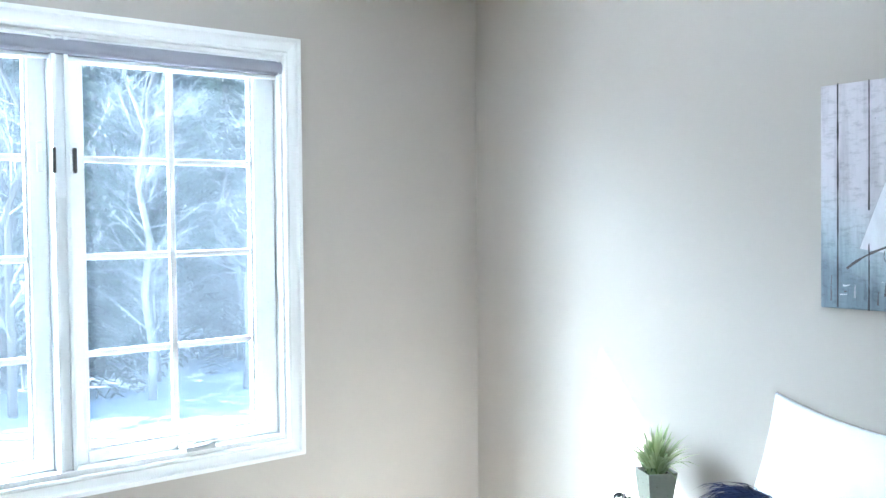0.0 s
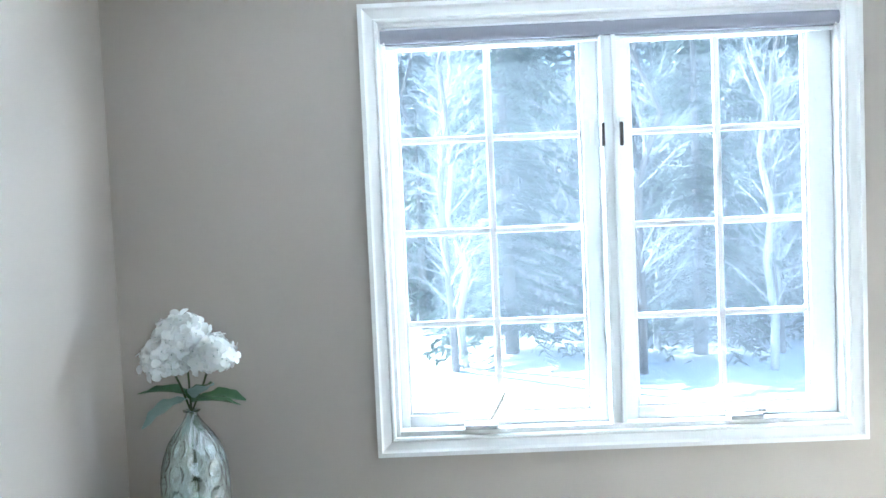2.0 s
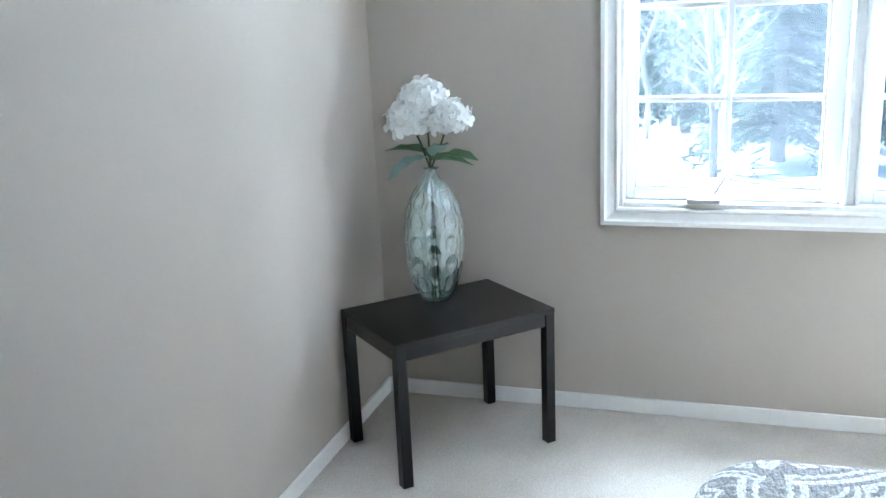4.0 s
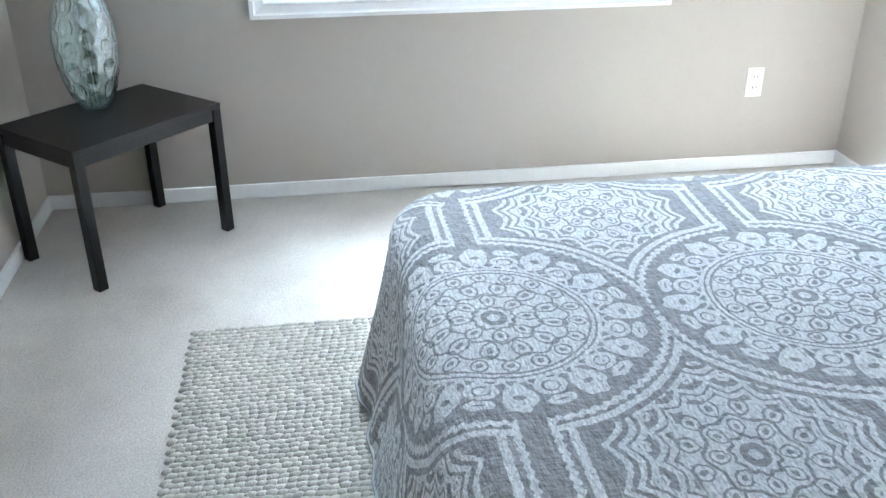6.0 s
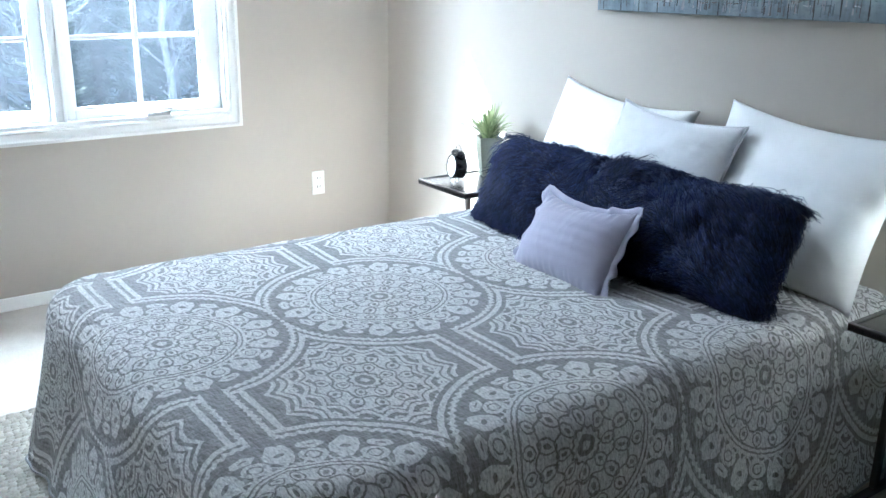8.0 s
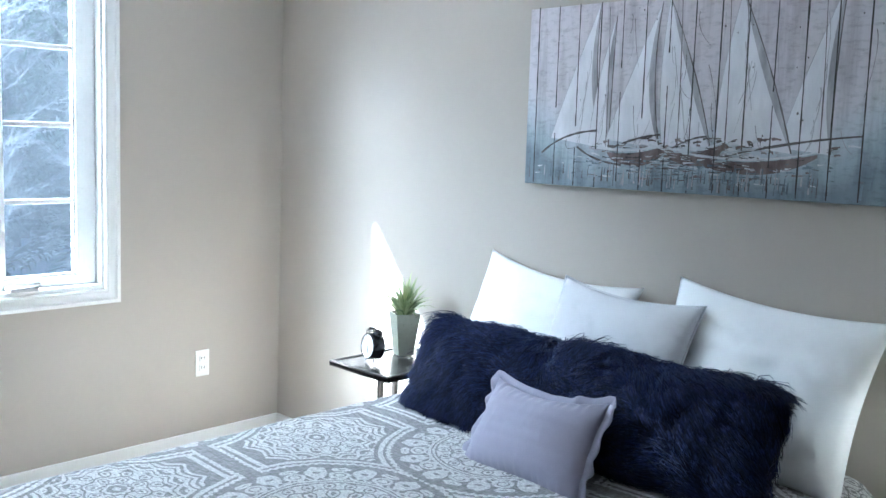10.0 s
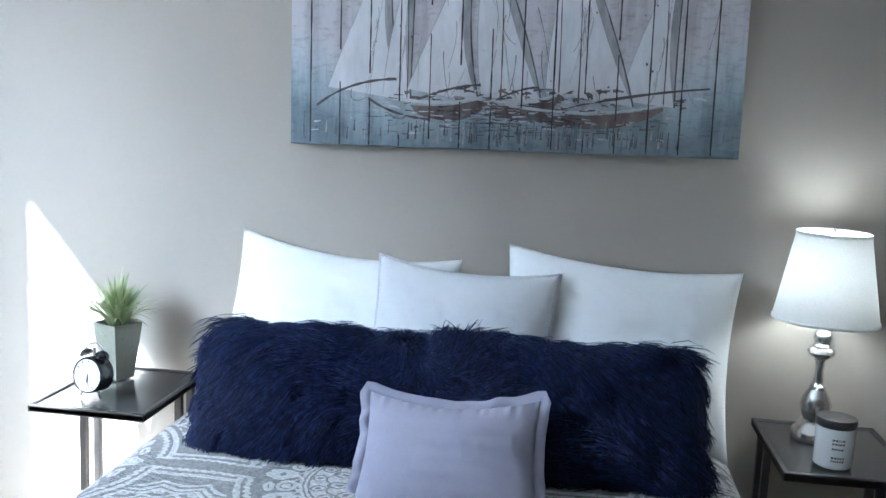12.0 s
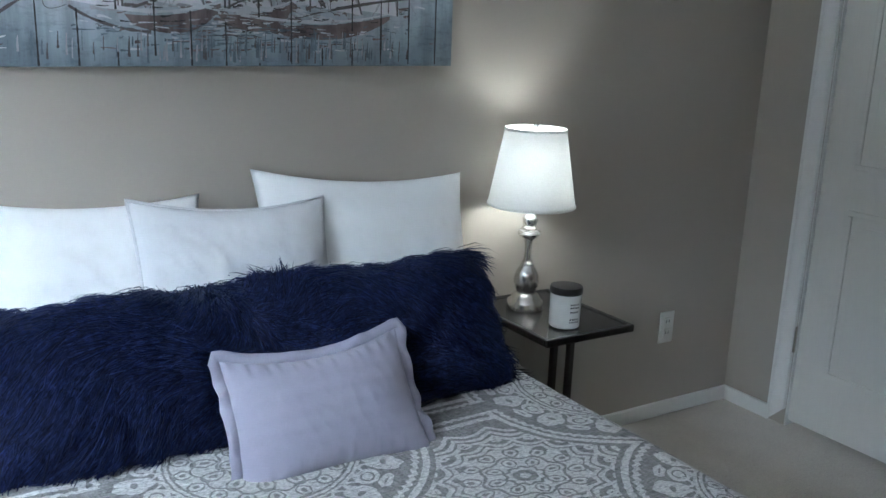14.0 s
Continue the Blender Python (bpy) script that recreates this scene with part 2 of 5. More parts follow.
def shade_material():
    m, t, b, out = material("lamp_shade_fabric")
    v = coords(t)
    w = noise_tex(t, v, 500.0, 2.0, 0.5, (1, 1, 0.4))
    col = ramp(t, w, [(0.3, (0.78, 0.77, 0.72)), (0.7, (0.86, 0.85, 0.81))])
    t.links.new(col, b.inputs["Base Color"])
    b.inputs["Roughness"].default_value = 0.9
    tr = t.nodes.new("ShaderNodeBsdfTranslucent")
    t.links.new(col, tr.inputs[0])
    mx = t.nodes.new("ShaderNodeMixShader")
    mx.inputs[0].default_value = 0.08
    t.links.new(b.outputs[0], mx.inputs[1])
    t.links.new(tr.outputs[0], mx.inputs[2])
    t.links.new(mx.outputs[0], out.inputs[0])
    return m


M_SHADE = shade_material()


def coverlet_material():
    """A grey chambray coverlet with white medallions; the UV map holds metres."""
    m, t, b, _ = material("medallion_coverlet")
    uv = coords(t, "UV")
    wob = t.nodes.new("ShaderNodeTexNoise")
    wob.inputs["Scale"].default_value = 80.0
    wob.inputs["Detail"].default_value = 5.0
    wob.inputs["Roughness"].default_value = 0.75
    t.links.new(uv, wob.inputs["Vector"])
    sub = t.nodes.new("ShaderNodeVectorMath")
    sub.operation = "SUBTRACT"
    sub.inputs[1].default_value = (0.5, 0.5, 0.5)
    t.links.new(wob.outputs["Color"], sub.inputs[0])
    sc = t.nodes.new("ShaderNodeVectorMath")
    sc.operation = "MULTIPLY_ADD"
    sc.inputs[1].default_value = (0.013,) * 3
    t.links.new(sub.outputs[0], sc.inputs[0])
    t.links.new(uv, sc.inputs[2])
    sep = t.nodes.new("ShaderNodeSeparateXYZ")
    t.links.new(sc.outputs[0], sep.inputs[0])
    X, Y = Sock(t, sep.outputs[0]), Sock(t, sep.outputs[1])
    PX, PY = 0.89, 0.63

    def cell(s, centre, period):
        return (s - (centre - period / 2)).op("FLOORED_MODULO", period) - period / 2

    def polar(dx, dy):
        return (dx * dx + dy * dy).op("SQRT"), dy.op("ARCTAN2", dx)

    ax, ay = cell(X, 1.97, PX), cell(Y, -1.277, PY)
    bx, by = cell(X, 1.97 + PX / 2, PX), cell(Y, -1.277 + PY / 2, PY)
    ra, ta = polar(ax, ay)
    rb, tb = polar(bx * 0.88, by * 1.08)

    def curve(r, th, r0, amp, n, w, phase=0.0):
        target = (th * n + phase).cos() * amp + r0 if n else r0
        return (r - target).abs().lt(w)

    def cusps(r, th, r0, amp, n, w, phase=0.0):
        """Pointed petals."""
        target = (th * (n / 2) + phase).op("SINE").abs() * (-2 * amp) + (r0 + amp)
        return (r - target).abs().lt(w)

    def blooms(r, th, r0, half, n, phase=0.0, cut=0.2):
        """Solid flowers with a dark eye."""
        wave = (th * n + phase).cos()
        d = (r - r0).abs() / half
        ragged = (th * (n * 5)).cos() * 0.12
        return (wave - d * d + ragged).gt(cut) - (wave - d * d * 6).gt(0.86)

    def lobes(r, th, r0, half, n, phase=0.0, cut=0.1):
        """A ring of outlined petals, each with a small heart."""
        wave = (th * n + phase).cos()
        d = (r - r0).abs() / half
        q = wave - d * d
        return (q - cut).abs().lt(0.30).max((q).gt(0.78))

    def petals(r, th, r0, half, n, phase=0.0):
        """Grey outlines of petals, an eye in each, on white."""
        d = (r - r0).abs() / half
        q = (th * n + phase).cos() - d * d
        return (q + 0.15).abs().lt(0.27).max(q.gt(0.80))

    lace = [curve(ra, ta, 0.019, 0, 0, 0.007), curve(ra, ta, 0.040, 0.003, 12, 0.0035), petals(ra, ta, 0.064, 0.020, 8),
            curve(ra, ta, 0.086, 0.006, 10, 0.003), petals(ra, ta, 0.112, 0.024, 12, 3.14), curve(ra, ta, 0.138, 0.007, 12, 0.003),
            petals(ra, ta, 0.160, 0.016, 18)]
    dark = lace[0]
    for p in lace[1:]:
        dark = dark.max(p)
    disc = ra.lt(0.179) - dark * ra.lt(0.179)
    a_parts = [disc, curve(ra, ta, 0.188, 0, 0, 0.0035), curve(ra, ta, 0.200, 0, 0, 0.004),
               blooms(ra, ta, 0.252, 0.044, 12, 0.3, 0.16), lobes(ra, ta, 0.232, 0.024, 12, 3.44, 0.30),
               cusps(ra, ta, 0.214, 0.009, 36, 0.0045, 1.0), blooms(ra, ta, 0.272, 0.016, 12, 3.44, 0.3)]
    a_mask = a_parts[0]
    for p in a_parts[1:]:
        a_mask = a_mask.max(p)
    in_a = ra.lt(0.305)
    lace_b = [curve(rb, tb, 0.018, 0, 0, 0.007), curve(rb, tb, 0.038, 0.003, 10, 0.0035), petals(rb, tb, 0.060, 0.016, 8),
              curve(rb, tb, 0.082, 0.006, 8, 0.0035), petals(rb, tb, 0.106, 0.018, 12, 3.14)]
    dark_b = lace_b[0]
    for p in lace_b[1:]:
        dark_b = dark_b.max(p)
    inner = (tb * 12).cos() * 0.006 + 0.124
    core = (rb - inner).lt(0.0)
    b_parts = [core - dark_b * core, cusps(rb, tb, 0.138, 0.008, 16, 0.0055), cusps(rb, tb, 0.156, 0.010, 16, 0.0060),
               blooms(rb, tb, 0.176, 0.012, 16, 3.14, 0.35), cusps(rb, tb, 0.184, 0.011, 16, 0.0060, 1.57),
               cusps(rb, tb, 0.204, 0.012, 16, 0.0065, 1.57), cusps(rb, tb, 0.228, 0.013, 16, 0.0060, 1.57)]
    b_mask = b_parts[0]
    for p in b_parts[1:]:
        b_mask = b_mask.max(p)
    room = ra.gt(0.362)
    b_mask = b_mask * room * by.abs().lt(0.243)
    saw = (ta * 88).cos() * 0.003
    edge = (ra - 0.342).abs().lt(0.0075).max((ra + saw - 0.319).abs().lt(0.0065)) * by.abs().lt(0.291)
    ends = (by.abs() - 0.258).abs().lt(0.008) * ra.gt(0.336)
    ends = ends.max((by.abs() + (bx * 300).cos() * 0.002 - 0.284).abs().lt(0.006) * ra.gt(0.316))
    mask = (a_mask * in_a).max(b_mask).max(edge).max(ends)
    worn = noise_tex(t, uv, 150.0, 3.0, 0.7, (0.6, 1.3, 1))
    mask = mask * (Sock(t, worn) * 3.2 - 0.80).op("ADD", 0.0, clamp=True)
    weave = noise_tex(t, uv, 170.0, 2.0, 0.6, (1, 0.2, 1))
    weft = noise_tex(t, uv, 170.0, 2.0, 0.6, (0.2, 1, 1))
    broad = noise_tex(t, uv, 5.0, 3.0)
    grey = ramp(t, (Sock(t, weave) * 0.5 + Sock(t, weft) * 0.5).s, [(0.32, (0.115, 0.111, 0.106)), (0.68, (0.40, 0.382, 0.362))])
    grey = mix_col(t, 1.0, grey, ramp(t, broad, [(0.3, (0.9, 0.9, 0.9)), (0.7, (1, 1, 1))]), "MULTIPLY")
    white = ramp(t, weft, [(0.3, (0.64, 0.625, 0.605)), (0.7, (0.86, 0.845, 0.815))])
    t.links.new(mix_col(t, mask.s, grey, white), b.inputs["Base Color"])
    b.inputs["Roughness"].default_value = 0.9
    b.inputs["Sheen Weight"].default_value = 0.2
    pucker = noise_tex(t, uv, 60.0, 3.0, 0.6, (0.45, 1, 1))
    h = mask * 0.5 + Sock(t, pucker) * 2.8 + Sock(t, weave) * 0.3
    bump(t, h.s, b, 1.0, 0.008)
    return m


M_COVER = coverlet_material()


def rug_material():
    m, t, b, _ = material("chunky_wool")
    v = coords(t)
    rnd = t.nodes.new("ShaderNodeNewGeometry").outputs["Random Per Island"]
    c = ramp(t, rnd, [(0.0, (0.42, 0.385, 0.32)), (1.0, (0.58, 0.54, 0.455))])
    f = noise_tex(t, v, 180.0, 3.0, 0.6, (0.4, 1, 1))
    c = mix_col(t, 1.0, c, ramp(t, f, [(0.3, (0.75,) * 3), (0.7, (1, 1, 1))]), "MULTIPLY")
    t.links.new(c, b.inputs["Base Color"])
    b.inputs["Roughness"].default_value = 0.95
    bump(t, f, b, 0.6, 0.003)
    return m


M_RUG = rug_material()


def canvas_material():
    """Weathered boards printed on canvas: mauve white above, blue water below."""
    m, t, b, _ = material("printed_canvas")
    v = coords(t)
    sep = t.nodes.new("ShaderNodeSeparateXYZ")
    t.links.new(v, sep.inputs[0])
    streak = noise_tex(t, v, 22.0, 5.0, 0.65, (1, 1, 0.12))
    dab = noise_tex(t, v, 40.0, 5.0, 0.7, (0.6, 1, 1.6))
    x = Sock(t, sep.outputs[0])
    side = ((x.abs() - 0.42) * 5.0).op("ADD", 0.0, clamp=True)
    level = Sock(t, sep.outputs[2]) - side * 0.11 + (Sock(t, streak) - 0.5) * 0.10 + 0.3
    base = ramp(t, level.s, [(0.0, (0.20, 0.245, 0.275)), (0.07, (0.36, 0.42, 0.46)), (0.16, (0.53, 0.56, 0.60)),
                             (0.24, (0.60, 0.57, 0.60)), (0.7, (0.57, 0.52, 0.54))])
    c = mix_col(t, 1.0, base, ramp(t, dab, [(0.30, (0.70, 0.70, 0.71)), (0.5, (1.03, 1.03, 1.03))]), "MULTIPLY")
    c = mix_col(t, 1.0, c, ramp(t, streak, [(0.32, (0.72, 0.71, 0.72)), (0.55, (1.04, 1.04, 1.04))]), "MULTIPLY")
    t.links.new(c, b.inputs["Base Color"])
    b.inputs["Roughness"].default_value = 0.7
    bump(t, noise_tex(t, v, 700.0, 2.0), b, 0.2, 0.0006)
    return m


M_CANVAS = canvas_material()


def paint_strokes(name, a, c, rough=0.65):
    m, t, b, _ = material(name)
    v = coords(t)
    n = noise_tex(t, v, 16.0, 5.0, 0.7, (1, 1, 0.3))
    t.links.new(ramp(t, n, [(0.3, a), (0.68, c)]), b.inputs["Base Color"])
    b.inputs["Roughness"].default_value = rough
    return m


M_SAIL = paint_strokes("sail_paint", (0.64, 0.63, 0.66), (0.83, 0.82, 0.85))
M_SAIL_SHADE = paint_strokes("sail_shadow_paint", (0.22, 0.21, 0.22), (0.56, 0.54, 0.57))
M_HULL = paint_strokes("hull_paint", (0.035, 0.018, 0.016), (0.30, 0.235, 0.225))
M_SPAR = paint_strokes("spar_paint", (0.07, 0.06, 0.06), (0.15, 0.13, 0.13))
M_JOINT = paint_strokes("joint_paint", (0.012, 0.011, 0.011), (0.04, 0.036, 0.036))
M_FOAM = paint_strokes("foam_paint", (0.54, 0.55, 0.57), (0.74, 0.75, 0.77))
M_WATER = paint_strokes("water_paint", (0.05, 0.06, 0.075), (0.24, 0.30, 0.345))

# ---- geometry helpers ----


def part(name, bm, mat, parent=None, label="", smooth=None):
    """Link a bmesh as one mesh object, under a thing or a part if one is given."""
    me = bpy.data.meshes.new(name)
    bm.to_mesh(me)
    bm.free()
    return part_mesh(name, me, mat, parent, label, smooth)


def part_mesh(name, me, mat, parent=None, label="", smooth=None):
    me.materials.append(mat)
    if smooth is not None:
        me.shade_smooth()
        if smooth < 180:
            me.set_sharp_from_angle(angle=radians(smooth))
    ob = new(name, me)
    if parent:
        ob.parent = parent
    if label:
        tagged(ob, label)
    return ob


def thing(name, label, category, m=None, group="", kind=""):
    ob = new(name)
    ob.empty_display_size = 0.05
    if m is not None:
        ob.matrix_world = m
    return tagged(ob, label, category, group, kind)


def box(x0, x1, y0, y1, z0, z1, bevel=0.0, bm=None, segments=2):
    bm2 = bmesh.new()
    bmesh.ops.create_cube(bm2, size=1.0)
    for v in bm2.verts:
        v.co = Vector((x0 + (v.co.x + 0.5) * (x1 - x0), y0 + (v.co.y + 0.5) * (y1 - y0), z0 + (v.co.z + 0.5) * (z1 - z0)))
    if bevel:
        bmesh.ops.bevel(bm2, geom=bm2.edges[:], offset=bevel, segments=segments, affect="EDGES", profile=0.6)
    if bm is None:
        return bm2
    tmp = bpy.data.meshes.new("tmp")
    bm2.to_mesh(tmp)
    bm2.free()
    bm.from_mesh(tmp)
    bpy.data.meshes.remove(tmp)
    return bm


def lathe(profile, seg=40, at=(0, 0, 0), wobble=None):
    bm = bmesh.new()
    rings = []
    for k, (r, z) in enumerate(profile):
        ring = []
        for i in range(seg):
            a = 2 * math.pi * i / seg
            rr = r + (wobble(a, z) if wobble else 0.0)
            ring.append(bm.verts.new((at[0] + rr * math.cos(a), at[1] + rr * math.sin(a), at[2] + z)))
        rings.append(ring)
    for a, b in zip(rings, rings[1:]):
        for i in range(seg):
            j = (i + 1) % seg
            bm.faces.new((a[i], a[j], b[j], b[i]))
    return bm


def cap(bm):
    loops = [e for e in bm.edges if e.is_boundary]
    if loops:
        bmesh.ops.holes_fill(bm, edges=loops, sides=0)
    bmesh.ops.recalc_face_normals(bm, faces=bm.faces[:])
    return bm


def tube(points, radii, seg=8, bm=None):
    bm = bm or bmesh.new()
    pts = [Vector(p) for p in points]
    if isinstance(radii, (int, float)):
        radii = [radii] * len(pts)
    rings = []
    for i, p in enumerate(pts):
        d = (pts[min(i + 1, len(pts) - 1)] - pts[max(i - 1, 0)]).normalized()
        u = d.orthogonal().normalized() if i == 0 else (u - d * u.dot(d)).normalized()
        w = d.cross(u)
        rings.append([bm.verts.new(p + (u * math.cos(2 * math.pi * k / seg) + w * math.sin(2 * math.pi * k / seg)) * radii[i])
                      for k in range(seg)])
    for a, b in zip(rings, rings[1:]):
        for k in range(seg):
            j = (k + 1) % seg
            bm.faces.new((a[k], a[j], b[j], b[k]))
    bm.faces.new(rings[0][::-1])
    bm.faces.new(rings[-1])
    return bm


def moved(bm, m):
    bmesh.ops.transform(bm, matrix=m, verts=bm.verts[:])
    return bm


# ---- the room ----
X_E, Y_S, Z_C, GROUND = 4.20, -3.27, 2.44, -1.5
OY0, OY1, OZ0, OZ1 = -2.372, -0.886, 0.768, 2.121


def wall(name, *boxes, mat=None):
    bm = bmesh.new()
    for b in boxes:
        box(*b, bm=bm)
    return tagged(part(name, bm, mat or M_WALL), "greige painted plaster wall with a smooth finish", "wall", kind="structure")


wall("wall_west", (-0.16, 0, Y_S - 0.12, OY0, 0, Z_C), (-0.16, 0, OY1, 0.12, 0, Z_C), (-0.16, 0, OY0, OY1, 0, OZ0),
     (-0.16, 0, OY0, OY1, OZ1, Z_C))
wall("wall_north", (0, 5.72, 0, 0.12, 0, Z_C))
wall("wall_south", (0, 5.72, Y_S - 0.12, Y_S, 0, Z_C))
DY0, DY1, DZ = -1.075, -0.295, 2.05
wall("wall_east", (X_E, X_E + 0.12, DY1, 0, 0, Z_C), (X_E, X_E + 0.12, -2.0, DY0, 0, Z_C), (X_E, X_E + 0.12, DY0, DY1, DZ, Z_C))
wall("wall_entry", (X_E + 0.12, 5.6, -2.0, -1.88, 0, Z_C), (5.6, 5.72, Y_S, 0, 0, Z_C))
tagged(part("floor", box(-0.16, 5.72, Y_S - 0.12, 0.12, -0.12, 0), M_CARPET), "cream cut-pile carpet laid wall to wall", "floor", kind="structure")
tagged(part("ceiling", box(-0.16, 5.72, Y_S - 0.12, 0.12, Z_C, Z_C + 0.15), M_CEIL), "plain white painted ceiling", "ceiling", kind="structure")
wall("wall_foundation", (-0.2, 5.76, Y_S - 0.16, 0.16, GROUND - 0.1, -0.12), mat=M_SIDING)


def skirting(x0, x1, y0, y1):
    ob = part("baseboard", box(x0, x1, y0, y1, 0, 0.058, 0.004), M_TRIM)
    tagged(ob, "low white painted wooden baseboard against the carpet", "baseboard", kind="structure")


skirting(0, 0.013, Y_S, 0)
skirting(0.013, X_E, -0.013, 0)
skirting(0.013, 5.6, Y_S, Y_S + 0.013)
skirting(X_E - 0.013, X_E, -0.225, -0.013)
skirting(X_E - 0.013, X_E, -2.0, -1.147)

# ---- window ----
window = thing("window_1", "white double casement window with muntins, closed, in white casing", "window", kind="structure")


def casing_board(bm, a, b, n_in, width, face, thick):
    """One side of a mitred casing with a stepped profile: from a to b, outer edge, inwards along n_in, proud along face."""
    a, b, n_in, face = Vector(a), Vector(b), Vector(n_in), Vector(face)
    along = (b - a).normalized()
    prof = [(0, 0), (0, thick), (0.014, thick), (0.018, thick * 0.72), (0.024, thick * 0.62), (width - 0.016, thick * 0.5),
            (width - 0.01, thick * 0.66), (width - 0.003, thick * 0.6), (width, thick * 0.35), (width, 0)]
    r0 = [bm.verts.new(a + along * d + n_in * d + face * h) for d, h in prof]
    r1 = [bm.verts.new(b - along * d + n_in * d + face * h) for d, h in prof]
    for i in range(len(prof) - 1):
        bm.faces.new((r0[i], r0[i + 1], r1[i + 1], r1[i]))
    bmesh.ops.recalc_face_normals(bm, faces=bm.faces[:])


CY0, CY1, CZ0, CZ1 = -2.432, -0.828, 0.708, 2.18
corners = [(0, CY0, CZ0), (0, CY1, CZ0), (0, CY1, CZ1), (0, CY0, CZ1)]
inward = [(0, 0, 1), (0, -1, 0), (0, 0, -1), (0, 1, 0)]
for i in range(4):
    bm = bmesh.new()
    casing_board(bm, corners[i], corners[(i + 1) % 4], inward[i], 0.062, (1, 0, 0), 0.026)
    part("casing", bm, M_TRIM, window, smooth=40)
for y0, y1, z0, z1 in ((OY0, OY0 + 0.016, OZ0, OZ1), (OY1 - 0.016, OY1, OZ0, OZ1), (OY0 + 0.016, OY1 - 0.016, OZ1 - 0.016, OZ1)):
    part("jamb", box(-0.158, 0.003, y0, y1, z0, z1, 0.002), M_TRIM, window)
part("sill", box(-0.19, 0.006, OY0 + 0.016, OY1 - 0.016, OZ0, OZ0 + 0.02, 0.004), M_TRIM, window)
part("mullion", box(-0.12, -0.004, -1.663, -1.606, OZ0 + 0.02, OZ1 - 0.016, 0.004), M_VINYL, window)
for y in (-1.6525, -1.6165):
    part("stop", box(-0.004, 0.006, y - 0.007, y + 0.007, OZ0 + 0.02, OZ1 - 0.016, 0.003), M_VINYL, window)
SASHES = ((OY0 + 0.016, -1.663, -2.325, -1.718), (-1.606, OY1 - 0.016, -1.563, -0.985))
SZ0, SZ1, GZ0, GZ1 = OZ0 + 0.02, OZ1 - 0.016, 0.828, 2.047
for s0, s1, g0, g1 in SASHES:
    sash = part("sash", box(-0.085, -0.04, s0 + 0.002, g0, SZ0, SZ1, 0.004), M_VINYL, window)
    part("stile", box(-0.085, -0.04, g1, s1 - 0.002, SZ0, SZ1, 0.004), M_VINYL, sash)
    part("rail", box(-0.085, -0.04, g0, g1, SZ0, GZ0, 0.004), M_VINYL, sash)
    part("rail", box(-0.085, -0.04, g0, g1, GZ1, SZ1, 0.004), M_VINYL, sash)
    for y0, y1, z0, z1 in ((g0, g0 + 0.01, GZ0, GZ1), (g1 - 0.01, g1, GZ0, GZ1), (g0 + 0.01, g1 - 0.01, GZ0, GZ0 + 0.01), (g0 + 0.01, g1 - 0.01, GZ1 - 0.01, GZ1)):
        part("glazing_bead", box(-0.072, -0.048, y0, y1, z0, z1, 0.003), M_VINYL, sash)
    mid = (g0 + g1) / 2
    part("muntin", box(-0.0597, -0.05, mid - 0.011, mid + 0.011, GZ0 + 0.01, GZ1 - 0.01, 0.003), M_VINYL, sash)
    for k in range(1, 4):
        z = GZ0 + (GZ1 - GZ0) * k / 4
        for a0, a1 in ((g0 + 0.01, mid - 0.011), (mid + 0.011, g1 - 0.01)):
            part("muntin", box(-0.0597, -0.05, a0, a1, z - 0.010, z + 0.010, 0.003), M_VINYL, sash)
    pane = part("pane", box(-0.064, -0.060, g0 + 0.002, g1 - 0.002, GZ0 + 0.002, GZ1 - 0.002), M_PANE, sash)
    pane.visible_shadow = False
# latches on the meeting stiles
for y, plate in ((-1.659, -1.686), (-1.599, -1.588)):
    latch = part("latch", box(-0.04, -0.03, plate - 0.010, plate + 0.010, 1.70, 1.79, 0.004), M_WHITE_PLASTIC, window)
    part("lever", box(0.004, 0.020, y - 0.0055, y + 0.0055, 1.695, 1.772, 0.004), M_IRON, latch, "dark metal lever")
    part("pivot", box(-0.03, 0.010, y - 0.004, y + 0.004, 1.755, 1.768, 0.002), M_WHITE_PLASTIC, latch)
# crank operators on the sill
for y in (-2.089, -1.223):
    crank = part("crank_operator", box(-0.045, 0.03, y - 0.055, y + 0.055, OZ0 + 0.02, OZ0 + 0.038, 0.007), M_CRANK, window)
    if y < -2:
        bm = tube([(0.0, y + 0.03, OZ0 + 0.036), (0.012, y + 0.034, OZ0 + 0.05), (0.02, y + 0.06, OZ0 + 0.10), (0.024, y + 0.075, OZ0 + 0.125)], [0.008, 0.007, 0.006, 0.006])
        tube([(0.024, y + 0.072, OZ0 + 0.122), (0.026, y + 0.082, OZ0 + 0.142)], [0.007, 0.0055], bm=bm)
    else:
        bm = tube([(0.0, y - 0.03, OZ0 + 0.036), (0.014, y - 0.02, OZ0 + 0.044), (0.02, y + 0.045, OZ0 + 0.046)], [0.006, 0.005, 0.0045])
        tube([(0.02, y + 0.04, OZ0 + 0.046), (0.021, y + 0.062, OZ0 + 0.046)], [0.007, 0.0055], bm=bm)
    part("crank_handle", bm, M_NICKEL, crank, "grey metal crank handle", smooth=50)

